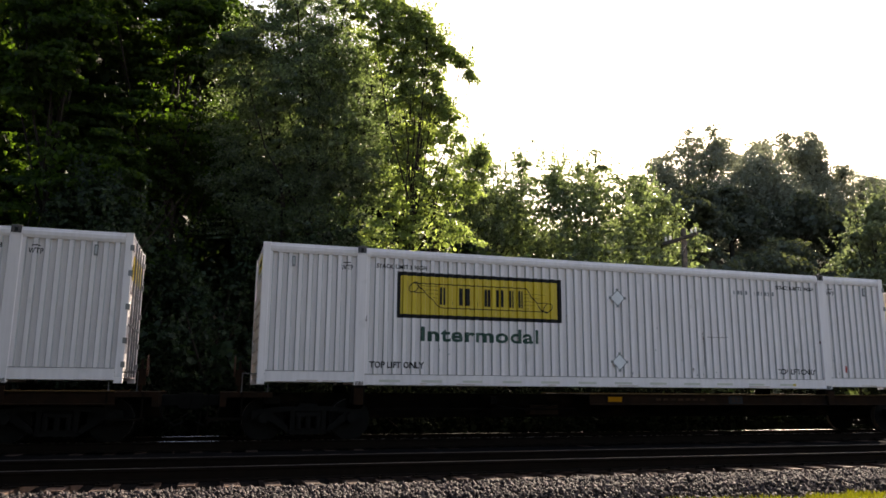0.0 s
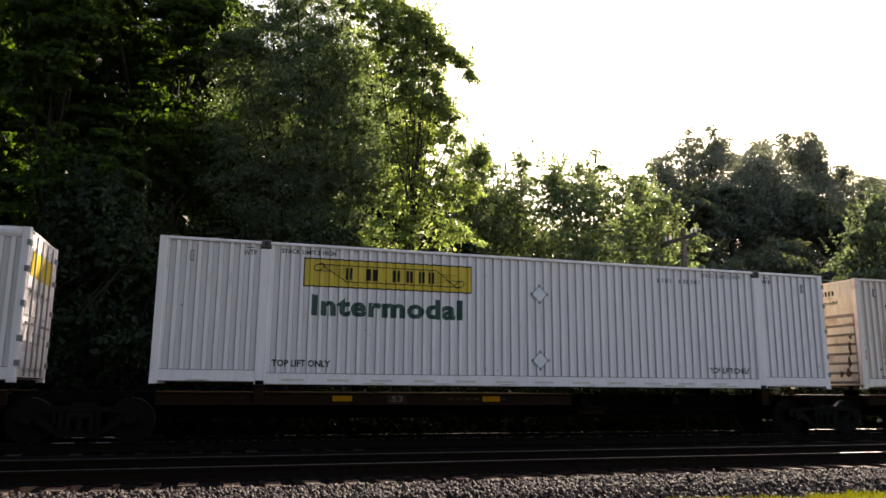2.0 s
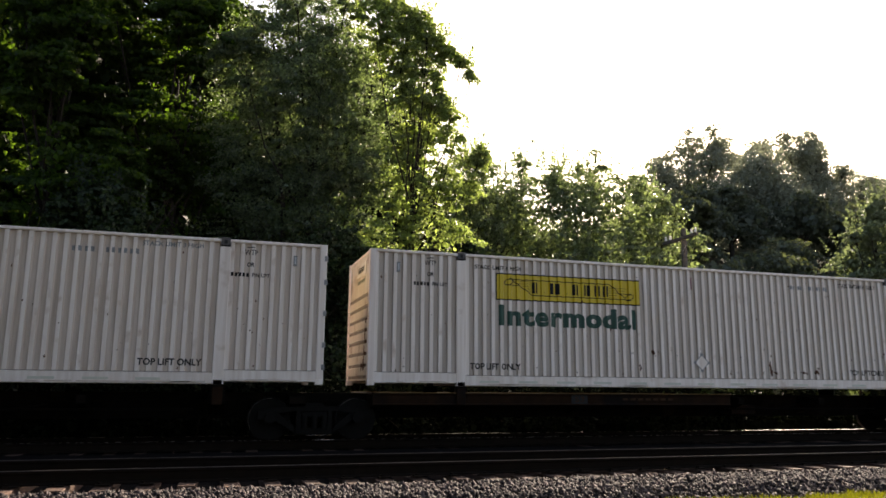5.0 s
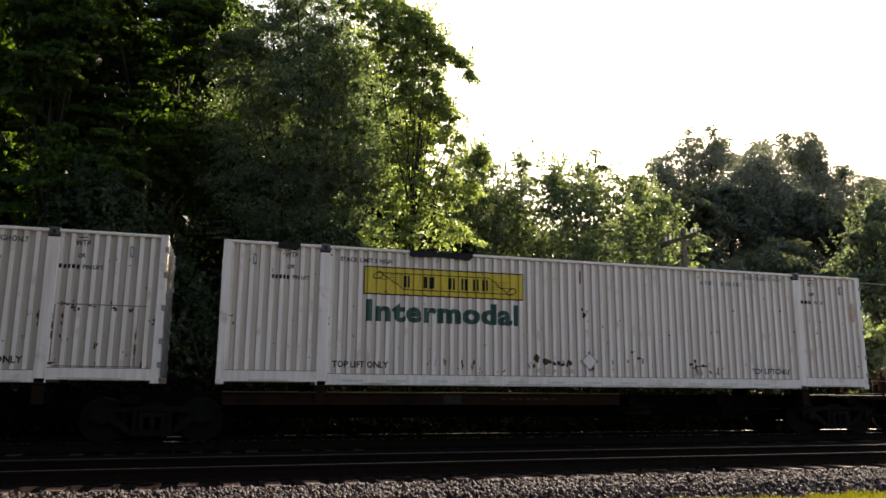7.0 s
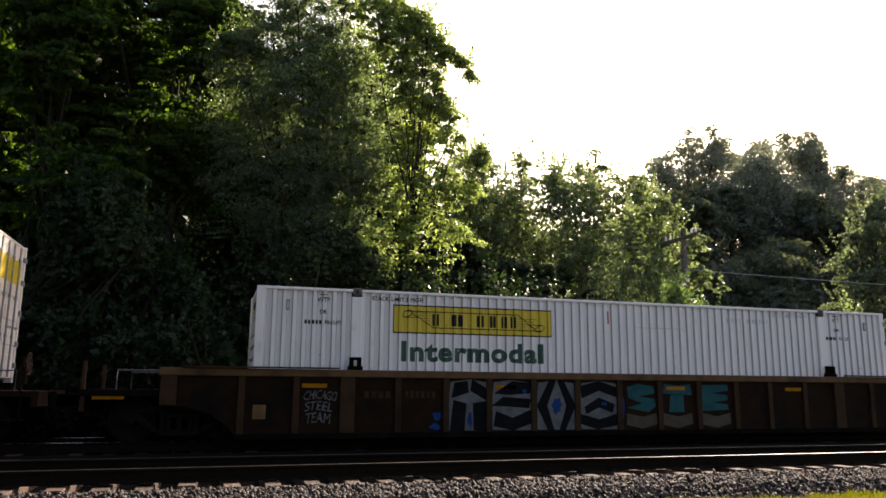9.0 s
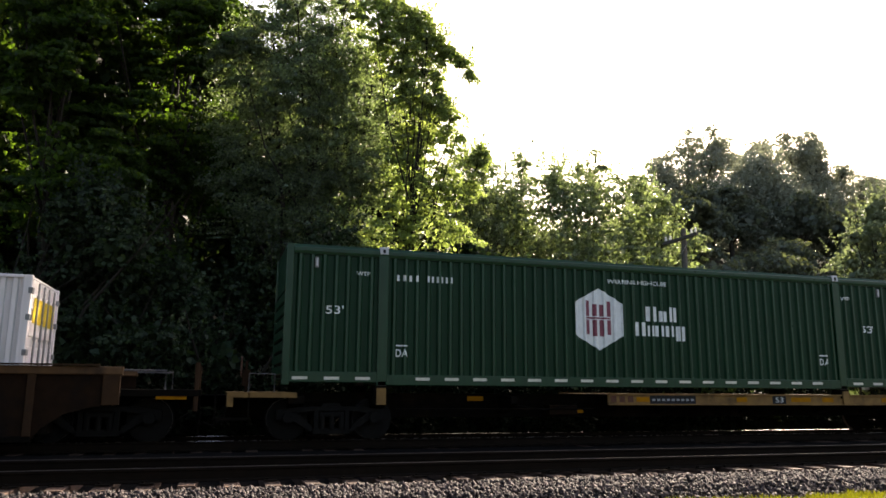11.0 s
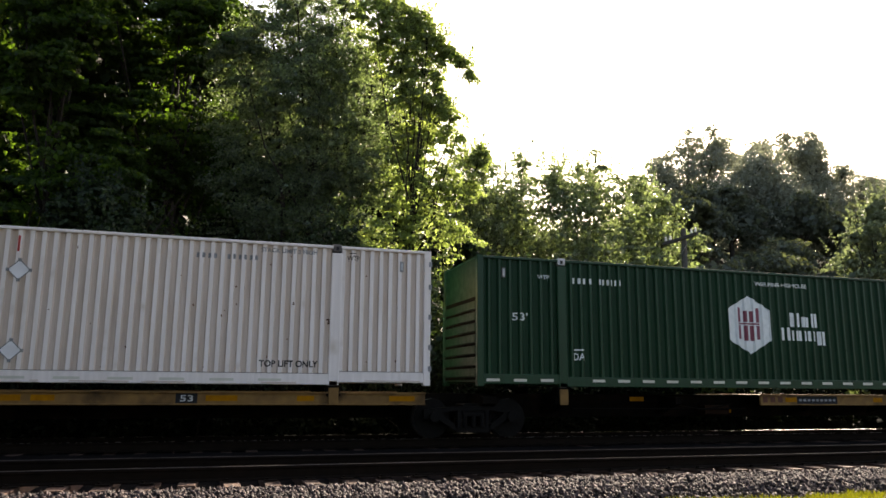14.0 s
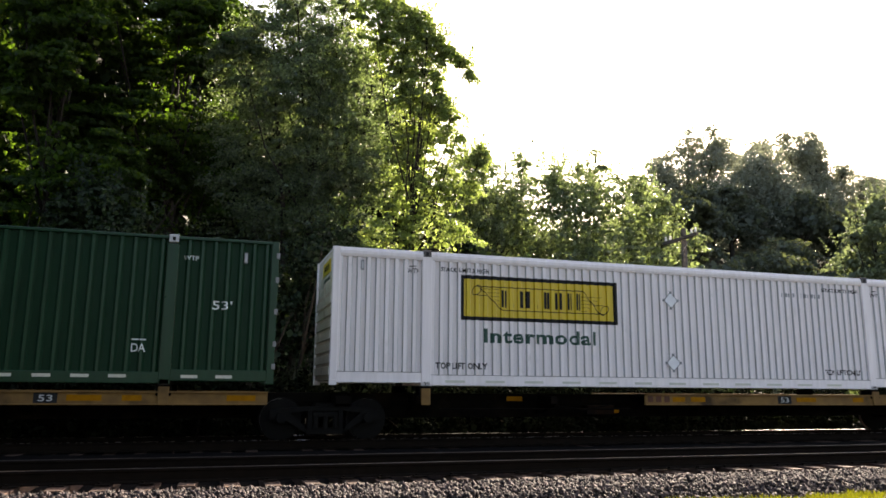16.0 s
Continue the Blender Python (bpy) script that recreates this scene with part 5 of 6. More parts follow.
def spine_car(bright, left, right, end_left=False, end_right=False, side=1, plate=3.2, notice=False, faint=False):
    """One platform of a spine car, from x = left to right; the container's middle is x = 0. The side sill runs under one half of it."""
    ob = new("spine_car")
    m = CAR_YELLOW if bright else CAR_DARK
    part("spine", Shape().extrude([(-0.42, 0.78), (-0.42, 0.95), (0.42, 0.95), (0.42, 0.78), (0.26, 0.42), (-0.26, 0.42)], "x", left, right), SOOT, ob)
    span = (-0.72, 7.98) if side > 0 else (-7.94, 0.82)
    for sg in (-1, 1):
        sill = part("side_sill", Shape().extrude([(sg * 1.22, 0.95), (sg * 1.32, 0.965), (sg * 1.32, 0.945), (sg * 1.27, 0.94), (sg * 1.27, 0.74), (sg * 1.31, 0.735), (sg * 1.31, 0.715), (sg * 1.22, 0.715)], "x", *span), m, ob)
        part("sill_edge", Shape().box(span[0], span[1], *sorted((sg * 1.323, sg * 1.3)), 0.966, 0.976), CAR_YELLOW, sill, "worn tan upper edge")
        if sg < 0:
            face = lambda a, b, z0, z1: Shape().box(a, b, -1.275, -1.27, z0, z1)
            for i, (a, b) in enumerate(((-0.66, -0.52), (-0.44, -0.3), (-0.22, -0.08)) if bright else ()):
                part("name_bar", Shape().box(a, b, -1.279, -1.275, 0.78, 0.92), RUST_BRIGHT, sill)
            if notice:
                board = part("notice_panel", face(0.36, 1.6, 0.745, 0.935), INK, sill, "black stencilled panel")
                for k in range(9):
                    part("notice_bar", Shape().box(0.42 + k * 0.13, 0.5 + k * 0.13, -1.279, -1.275, 0.81, 0.86), INK_MID, board)
            at = plate if side > 0 else -plate
            num = part("number_plate", face(at - 0.2, at + 0.2, 0.745, 0.935), INK, sill)
            bm = lettering("53", at - 0.12, at + 0.12, 0.78, 0.9, 0.01)
            for v in bm.verts:
                v.co.y = -1.279
            part("number", bm, INK_GREY if bright else CAR_YELLOW if faint else CAR_BROWN, num)
            if bright:
                strips = [(0.0, 0.34), (2.75, 3.05) if notice else (0.5, 0.9), (at + 0.35, at + 0.95), (5.3, 5.65), (7.2, 7.75)]
            else:
                strips = [(-0.25, 0.1)] if side > 0 else [(-4.55, -4.15), (-1.3, -0.9)] if faint else []
                for k in range(7):
                    x = (1.0 if side > 0 else -2.1) + 0.2 * k
                    part("notice_bar", Shape().box(x, x + 0.13, -1.276, -1.27, 0.82, 0.87), CAR_BROWN, sill)
            for a, b in strips:
                part("reflector", Shape().box(a, b, -1.281, -1.276, 0.79, 0.9), REFLECTOR, sill, "amber reflector strip")
    inner = (span[0] + 0.1, span[1] - 0.1)
    part("deck_plate", Shape().box(*inner, -1.21, -0.44, 0.9, 0.93).box(*inner, 0.44, 1.21, 0.9, 0.93), SOOT, ob)
    for x in (-7.75, -6.03, -3.0, 1.2, 3.6, 6.03, 7.6):
        wide = 0.16 if abs(x) > 5 else 0.08
        part("cross_arm", Shape().extrude([(-1.2, 0.74), (-1.2, 0.89), (-0.4, 0.94), (0.4, 0.94), (1.2, 0.89), (1.2, 0.74), (0.4, 0.5), (-0.4, 0.5)], "x", x - wide, x + wide), SOOT, ob)
        if 5.5 < abs(x) < 7:
            on_sill = x * side > 0
            for sg in (-1, 1):
                ped = part("pedestal", Shape().box(x - 0.14, x + 0.14, *sorted((sg * 1.29, sg * 1.0)), 0.88, 1.101, 0.02), SOOT, ob)
                part("pedestal_tab", Shape().box(x - 0.1, x + 0.1, *sorted((sg * 1.33, sg * 1.29)), 0.72, 1.06, 0.01), m if bright else CAR_DARK, ped, "weathered painted tab")
    part("brake_rod", Shape().tube([(-side * 5.6, -0.9, 0.62), (-side * 0.9, -0.9, 0.62)], 0.02, 6), SOOT, ob)
    part("brake_pipe", Shape().tube([(-side * 3.0, -1.0, 0.72), (-side * 2.2, -1.02, 0.6), (-side * 1.4, -1.04, 0.74)], 0.014, 6), SOOT, ob)
    part("valve_box", Shape().box(*sorted((-side * 1.25, -side * 1.95)), -0.75, -0.45, 0.48, 0.7, 0.02), CAR_DARK, ob, "grimy brown valve box")
    for x, y, z in ((-3.65, -0.428, 0.84), (-1.08, -0.345, 0.56)) if bright else ():
        part("reflector", Shape().box(*sorted((side * x - 0.19, side * x + 0.19)), y, y + 0.03, z - 0.05, z + 0.05), REFLECTOR, ob, "amber reflector strip")
    if end_right:
        part("end_deck", Shape().box(7.75, right, -1.3, 1.3, 0.86, 0.96, 0.01).box(right - 0.12, right, -1.3, 1.3, 0.68, 0.86), m, ob)
        part("coupler", Shape().box(right, right + 0.75, -0.11, 0.11, 0.66, 0.9, 0.02).box(right + 0.55, right + 0.8, -0.17, 0.17, 0.62, 0.94, 0.03), BOGIE, ob)
        brake_stand(ob, right - 0.35, 1)
    if end_left:
        part("end_deck", Shape().box(left, -7.75, -1.3, 1.3, 0.86, 0.96, 0.01).box(left, left + 0.12, -1.3, 1.3, 0.68, 0.86), m, ob)
        part("coupler", Shape().box(left - 0.75, left, -0.11, 0.11, 0.66, 0.9, 0.02).box(left - 0.8, left - 0.55, -0.17, 0.17, 0.62, 0.94, 0.03), BOGIE, ob)
        brake_stand(ob, left + 0.35, -1)
    return ob


CHORD = mat("rusty_tan_paint", (0.14, 0.07, 0.030), (0.085, 0.044, 0.022), 4, 0.75, bump=0.2, third=(0.035, 0.02, 0.012), third_scale=1.3, spec=0.2)


def well_car():
    ob = tagged(new("well_car"), "rusty brown well car with graffiti on its side", "railway car", "cars of the train")
    O = 1.5
    for sg in (-1, 1):
        outline = [(-8.35, 0.10), (-8.5, 0.3), (-8.85, 0.55), (-9.3, 0.68), (-9.78, 0.72), (-9.78, 1.27), (9.78, 1.27), (9.78, 0.72), (9.3, 0.68), (8.85, 0.55), (8.5, 0.3), (8.35, 0.10)]
        wall = part("side_wall", Shape().extrude(outline, "y", *sorted((sg * (O - 0.05), sg * (O - 0.075)))[::-1]), CAR_DARK, ob)
        part("top_chord", Shape().box(-9.8, 9.8, *sorted((sg * (O - 0.16), sg * (O + 0.02))), 1.27, 1.42, 0.015), CHORD, ob, "rusty tan top chord")
        part("bottom_sill", Shape().box(-8.35, 8.35, *sorted((sg * (O - 0.14), sg * (O - 0.02))), 0.06, 0.17, 0.012), SOOT, ob)
        for x in (-9.62, -8.28, -7.23, -6.2, -5.15, -4.11, -3.14, -2.1, -1.05, 0.0, 1.05, 2.1, 3.14, 4.11, 5.15, 6.2, 7.23, 8.28, 9.62):
            w = 0.15 if abs(abs(x) - 6.2) < 0.05 or abs(x) > 9 else 0.065
            part("side_rib", Shape().box(x - w, x + w, *sorted((sg * (O - 0.05), sg * (O + 0.015))), 0.72 if abs(x) > 9 else 0.17, 1.27, 0.01), CAR_BROWN, wall)
        for x in (-6.05, 6.05):
            cl = part("stack_guide", Shape().box(x - 0.15, x + 0.15, *sorted((sg * (O - 0.02), sg * (O - 0.14))), 1.42, 1.5, 0.015).box(x - 0.12, x - 0.04, *sorted((sg * (O - 0.03), sg * (O - 0.12))), 1.5, 1.66).box(x + 0.04, x + 0.12, *sorted((sg * (O - 0.03), sg * (O - 0.12))), 1.5, 1.66).box(x - 0.12, x + 0.12, *sorted((sg * (O - 0.03), sg * (O - 0.12))), 1.62, 1.68), SOOT, ob, "dark steel stacking guide")
        for a, b in ((-9.4, -6.4), (6.4, 9.4)):
            part("walkway", Shape().box(a, b, *sorted((sg * (O - 0.02), sg * (O + 0.1))), 1.43, 1.46), CAR_BROWN, ob)
    part("well_floor", Shape().box(-8.3, 8.3, -1.4, 1.4, 0.10, 0.19), SOOT, ob)
    for e in (-1, 1):
        part("end_platform", Shape().box(*sorted((e * 8.6, e * 11.2)), -1.4, 1.4, 0.88, 1.0, 0.01).box(*sorted((e * 8.45, e * 8.6)), -1.4, 1.4, 0.2, 1.4).box(*sorted((e * 9.0, e * 11.2)), -0.3, 0.3, 0.6, 0.88), SOOT, ob)
        for y in (-1.34, 1.34):
            part("grab_post", Shape().tube([(e * 11.12, y, 0.6), (e * 11.12, y, 1.52)], 0.045, 7), CAR_BROWN, ob, "rusty upright at the end")
            part("handrail", Shape().tube([(e * 10.55, y, 0.95), (e * 10.55, y, 1.36), (e * 9.8, y, 1.36)], 0.02, 6), CASTING, ob)
            part("end_reflector", Shape().box(*sorted((e * 10.95, e * 10.4)), *sorted((y, y * 1.03)), 0.82, 0.98), REFLECTOR, ob)
        part("coupler", Shape().box(*sorted((e * 11.2, e * 11.95)), -0.11, 0.11, 0.66, 0.9, 0.02).box(*sorted((e * 11.75, e * 12.0)), -0.17, 0.17, 0.62, 0.94, 0.03), BOGIE, ob)
    # painted figures on the side
    def paint(name, polys, material, y=O - 0.047, label=""):
        bm = figure(polys)
        for v in bm.verts:
            v.co.y -= y
        for f in bm.faces:
            f.normal_update()
            if f.normal.y > 0:
                f.normal_flip()
        bmesh.ops.triangulate(bm, faces=bm.faces[:])
        return part(name, bm, material, ob, label)
    blue = mat("blue_spray_paint", (0.008, 0.04, 0.17), (0.007, 0.03, 0.11), 6, 0.8, spec=0.1)
    teal = mat("teal_spray_paint", (0.014, 0.085, 0.095), (0.011, 0.055, 0.06), 4, 0.8, spec=0.1)
    clay = mat("tan_spray_paint", (0.085, 0.068, 0.05), (0.06, 0.046, 0.034), 4, 0.8, spec=0.1)
    chalk = mat("white_spray_paint", (0.15, 0.15, 0.155), (0.085, 0.085, 0.09), 5, 0.85, spec=0.1)
    black = mat("black_spray_paint", (0.006, 0.006, 0.008), (0.010, 0.010, 0.011), 6, 0.85, spec=0.04)
    letters = (([(0.05, 0.02), (0.36, 0.02), (0.4, 0.5), (0.12, 0.56)], [(0.62, 0.05), (0.98, 0.0), (0.95, 0.55), (0.6, 0.5)], [(0.08, 0.68), (0.46, 0.78), (0.43, 0.98), (0.15, 0.95)], [(0.54, 0.8), (0.92, 0.62), (0.99, 0.8), (0.58, 1.0)]),
               ([(0.1, 0.76), (0.5, 0.98), (0.95, 0.95), (0.9, 0.77), (0.45, 0.74)], [(0.04, 0.5), (0.3, 0.66), (0.92, 0.62), (0.86, 0.46), (0.4, 0.49)], [(0.08, 0.1), (0.5, 0.02), (0.96, 0.15), (0.9, 0.38), (0.5, 0.24), (0.14, 0.36)]),
               ([(0.03, 0.5), (0.34, 0.98), (0.48, 0.95), (0.27, 0.5), (0.42, 0.08), (0.3, 0.02)], [(0.97, 0.5), (0.7, 0.02), (0.58, 0.06), (0.75, 0.5), (0.55, 0.94), (0.68, 0.98)]),
               ([(0.05, 0.9), (0.5, 1.0), (0.95, 0.88), (0.92, 0.7), (0.5, 0.82), (0.1, 0.68)], [(0.15, 0.47), (0.5, 0.64), (0.87, 0.52), (0.82, 0.36), (0.5, 0.46), (0.2, 0.34)], [(0.02, 0.13), (0.45, 0.02), (0.98, 0.1), (0.92, 0.3), (0.5, 0.2), (0.05, 0.3)]))
    for i, x in enumerate((-4.04, -3.06, -2.02, -0.97)):
        at = lambda q: (x + q[0] * 0.93, 0.2 + q[1] * 1.02)
        paint("graffiti", [[at(q) for q in ((0, 0), (1, -0.01), (1.02, 0.45), (0.97, 0.97), (0.5, 1.04), (0.04, 0.98), (-0.02, 0.5))]], chalk, label="white angular spray paint")
        for poly in letters[i]:
            mx, mz = sum(q[0] for q in poly) / len(poly), sum(q[1] for q in poly) / len(poly)
            grown = [(mx + (q[0] - mx) * 1.14, mz + (q[1] - mz) * 1.2) for q in poly]
            paint("graffiti_stroke", [[at(q) for q in grown]], black, O - 0.044, "black spray-painted stroke")
        paint("graffiti_patch", [blob(x + (0.47, 0.75, 0.47, 0.6)[i], (0.42, 1.02, 0.72, 0.75)[i], (0.14, 0.14, 0.3, 0.2)[i], (0.4, 0.1, 0.5, 0.1)[i], 40 + i)], blue, O - 0.041)
    for i, (bx, bz, bw, bh) in enumerate(((-4.3, 0.5, 0.24, 0.2), (-4.33, 0.28, 0.26, 0.16), (0.08, 0.7, 0.12, 0.6), (-3.12, 1.2, 0.16, 0.1))):
        paint("graffiti_patch", [blob(bx, bz, bw, bh, 50 + i)], blue, O - 0.041)
    teals = (([(0, 0.66), (0.55, 0.56), (0.76, 0.7), (0.72, 0.86), (0.3, 0.92), (0.74, 0.98), (0.7, 1.14), (0.3, 1.2), (0.02, 1.12), (0.04, 0.88), (0.4, 0.76)],),
             ([(0, 0.98), (0.78, 0.95), (0.74, 1.2), (0.4, 1.16), (0.04, 1.2)], [(0.15, 0.56), (0.56, 0.56), (0.55, 0.95), (0.2, 0.95)]),
             ([(0, 0.58), (0.74, 0.62), (0.7, 0.74), (0.3, 0.78), (0.72, 0.84), (0.7, 0.95), (0.3, 1.0), (0.74, 1.06), (0.72, 1.2), (0.02, 1.18)],))
    for i, x in enumerate((0.2, 1.15, 2.2)):
        for poly in teals[i]:
            paint("graffiti", [[(x + a, b) for a, b in poly]], teal, label="teal spray paint")
        paint("graffiti", [[(x - 0.02, 0.28), (x + 0.4, 0.2), (x + 0.78, 0.3), (x + 0.76, 0.54), (x + 0.4, 0.46), (x + 0.0, 0.54)]], clay, O - 0.046, "tan spray paint")
    for x, w in ((3.3, 0.6), (4.3, 0.5), (6.6, 0.5)):
        paint("faded_graffiti", [blob(x + w / 2, 0.8, w, 0.5, int(x * 10))], CAR_DARK, O - 0.046, "faded painted-over patch")
    for word, z0, z1, x0, x1 in (("CHICAGO", 0.82, 1.0, -7.08, -6.42), ("STEEL", 0.6, 0.78, -7.05, -6.5), ("TEAM", 0.36, 0.56, -7.05, -6.55)):
        bm = lettering(word, x0, x1, z0, z1, 0.0)
        for v in bm.verts:
            v.co = (v.co.x + 0.16 * (v.co.z - z0) + 0.012 * math.sin(40 * v.co.z), -(O - 0.045), v.co.z + 0.02 * math.sin(9 * v.co.x))
        part("graffiti_tag", bm, chalk, ob, "white scrawled tag")
    paint("stencil_panel", [rect(-8.05, -7.8, 0.45, 0.72)], CAR_YELLOW)
    for x in (-7.12, -3.0, 1.25, 4.6):
        paint("reflector", [rect(x, x + 0.5, 1.06, 1.14)], REFLECTOR, O - 0.044)
    for poly in bars(-5.85, -5.25, 0.86, 1.0, 4) + bars(-5.0, -4.3, 0.86, 1.0, 6):
        paint("number_bar", [poly], CAR_BROWN, O - 0.045)
    return ob


# ---- the train: middles of the containers at the start ----
START = dict(a=-9.867, b=8.758, c=27.19, d=44.412, e=61.478, f=78.68, g=99.641, h=120.441, i=137.788, j=155.013, k=172.281)
LOAD_Z, WELL_Z = 1.113, 0.2036
moving, wheelsets = [], []


def place(ob, x, z, label="", category="", group=""):
    ob.matrix_basis = Matrix.Translation((x, TRAIN_Y, z))
    moving.append((ob, x, z))
    return tagged(ob, label, category, group)


def load(ob, key, label):
    return place(ob, START[key], WELL_Z if key == "g" else LOAD_Z, label, "container", "containers on the train")


clean = "white ribbed container with a yellow sign and green lettering"
c1 = load(white_container(True, False), "b", "white container with a black-framed yellow sign, heavy top rail")
load(copy_thing(c1, Matrix()), "a", "white container with a black-framed yellow sign, heavy top rail")
load(copy_thing(c1, Matrix()), "k", "bright white container with a black-framed yellow sign")
c2 = load(white_container(False, False, dark=True), "c", clean)
ci = load(white_container(False, False, grime_or_shade=GRIME_OLD, dark=True, paint=WHITE_WARM), "i", "white ribbed container with a yellow sign and small rust spots")
cd = load(white_container(False, True, True, True, grime_or_shade=GRIME_OLD, dark=True, placards=(0.58,), low_sign=True), "d", "rust-streaked white container with a faded yellow sign")
cf = load(white_container(False, True, False, True, grime_or_shade=GRIME_OLD, dark=True, placards=(0.58,), low_sign=True), "f", "white container with rust holes and torn black top edge")
ce = load(white_container(False, True, False, True, "STACK TWO HIGH ONLY", GRIME_BROWN, True, (0.6,), low_sign=True), "e", "rusty white container with stencilled lift notes")
cg = load(white_container(False, True, placards=()), "g", "white ribbed container sunk in a well car")
load(green_container(True), "h", "dark green ribbed container, heavy top rail, white six-sided badge")
load(green_container(False), "j", "dark green ribbed container with a white six-sided badge")

# wear and small marks of single containers
mark(c1, "red_tag", figure([rect(6.62, 6.71, 0.42, 0.58)]), RED, RIB_WHITE, "red sticker")
mark(c1, "yellow_tag", figure([rect(4.9, 5.0, 0.07, 0.12)]), YELLOW, 0, lift=0.033)
rust(c1, [(-5.9, 1.35, 0.05, 0.12), (5.92, 1.2, 0.05, 0.35), (2.4, 1.25, 0.05, 0.1), (2.05, 0.45, 0.04, 0.12), (6.4, 0.4, 0.05, 0.14)], 200)
mark(c1, "patch_outline", figure(line([(2.42, 1.2), (2.42, 0.5)], 0.014) + line([(2.5, 1.22), (3.1, 1.22)], 0.012)), SEAM, RIB_WHITE)
mark(ci, "red_stripe", figure([rect(0.01, 0.05, 2.42, 2.72)]), RED, RIB_WHITE, "red stripe")
rust(ci, [(5.95, 1.5, 0.1, 0.6), (-5.9, 1.2, 0.05, 0.2), (-5.0, 0.9, 0.06, 0.06), (6.0, 1.1, 0.06, 0.2), (5.9, 1.3, 0.16, 0.1)], 220)
rust(cd, [(-7.3, 0.9, 0.03, 1.2), (-6.9, 0.7, 0.03, 0.6), (-6.2, 0.9, 0.05, 1.0), (-5.95, 1.4, 0.08, 0.4), (-6.5, 0.6, 0.03, 0.5), (-6.9, 1.25, 0.16, 0.04), (-6.6, 0.95, 0.14, 0.04), (-7.4, 0.5, 0.08, 0.12), (-6.4, 0.32, 0.35, 0.06), (-7.2, 0.3, 0.5, 0.05),
          (-0.28, 0.49, 0.14, 0.16), (0.31, 0.55, 0.06, 0.06), (0.53, 0.55, 0.09, 0.07), (0.94, 0.52, 0.09, 0.12), (1.13, 0.55, 0.1, 0.1), (1.34, 0.42, 0.1, 0.16), (-0.67, 0.47, 0.05, 0.08), (-0.52, 0.47, 0.05, 0.08), (5.95, 1.2, 0.05, 0.5), (-7.9, 1.0, 0.06, 0.5), (-5.97, 2.75, 0.16, 0.2)], 240, tone=RUST_ORANGE)
rust(cd, [(-6.35, 0.55, 0.05, 0.7), (-6.18, 0.7, 0.06, 1.2), (-6.75, 0.45, 0.04, 0.35), (-7.05, 0.8, 0.04, 1.0), (-5.88, 1.0, 0.05, 0.8), (-6.95, 0.3, 0.6, 0.05)], 255, tone=RUST_ORANGE)
rust(cd, [(-7.24, 1.0, 0.1, 1.5), (-6.25, 0.9, 0.14, 1.3), (-6.6, 0.7, 0.1, 0.8), (-5.95, 2.3, 0.1, 0.6), (-3.4, 0.2, 0.2, 0.24), (-5.2, 2.79, 0.5, 0.05), (-5.86, 0.8, 0.06, 0.9)], 270, RUST_THIN)
mark(cd, "red_dot", figure([blob(-5.36, 1.06, 0.08, 0.09, 7)]), RED, RIB_WHITE)
rust(cf, [(-1.41, 0.47, 0.07, 0.12), (-1.12, 0.52, 0.24, 0.26), (-0.85, 0.54, 0.2, 0.16), (-0.63, 0.54, 0.16, 0.18), (-0.4, 0.5, 0.16, 0.26), (0.14, 0.46, 0.16, 0.14), (0.69, 0.5, 0.06, 0.3), (1.08, 0.57, 0.08, 0.16), (1.45, 0.58, 0.18, 0.14), (1.21, 0.8, 0.07, 0.07), (2.93, 0.53, 0.42, 0.12), (2.93, 0.5, 0.12, 0.4), (3.32, 0.39, 0.08, 0.12), (3.54, 0.4, 0.09, 0.22), (3.57, 1.38, 0.07, 0.16), (3.43, 1.32, 0.05, 0.1), (-0.01, 1.66, 0.16, 0.16), (-3.59, 0.5, 0.04, 0.18), (-3.39, 0.52, 0.07, 0.16), (-2.96, 0.46, 0.1, 0.24), (-2.76, 0.47, 0.09, 0.2), (-2.58, 0.38, 0.05, 0.2), (-5.36, 1.01, 0.06, 0.06), (-5.9, 1.3, 0.05, 0.2), (-7.85, 1.36, 0.14, 0.05), (-5.97, 2.75, 0.2, 0.2), (-5.98, 2.45, 0.05, 0.3), (6.59, 1.42, 0.07, 0.05), (5.95, 1.4, 0.12, 0.16)], 300)
rust(cf, [(-1.0, 0.36, 0.7, 0.16), (2.93, 0.36, 0.4, 0.2), (-0.4, 0.36, 0.3, 0.12), (3.5, 0.34, 0.3, 0.1)], 320, RUST_THIN)
mark(cd, "rust_plate", figure([rect(-3.82, -3.36, 0.31, 0.44)]), RUST_ORANGE, RIB_WHITE, "rust-brown repair plate")
mark(cf, "rust_stain", figure([blob(7.8, 2.0, 0.36, 0.6, 9)]), STAIN, RIB_WHITE, "pink rust stain", 0.006)
for x0, x1 in ((-7.0, -6.55), (-4.2, -2.75)):
    part("torn_tarp", Shape().extrude([(x0, 2.80), (x0 + 0.1, 2.76), ((x0 + x1) / 2, 2.79), (x1 - 0.08, 2.75), (x1, 2.82), (x1, 2.905), (x0, 2.905)], "y", -WIDE + 0.06, -WIDE - 0.012), INK, cf, "torn black edge strip")
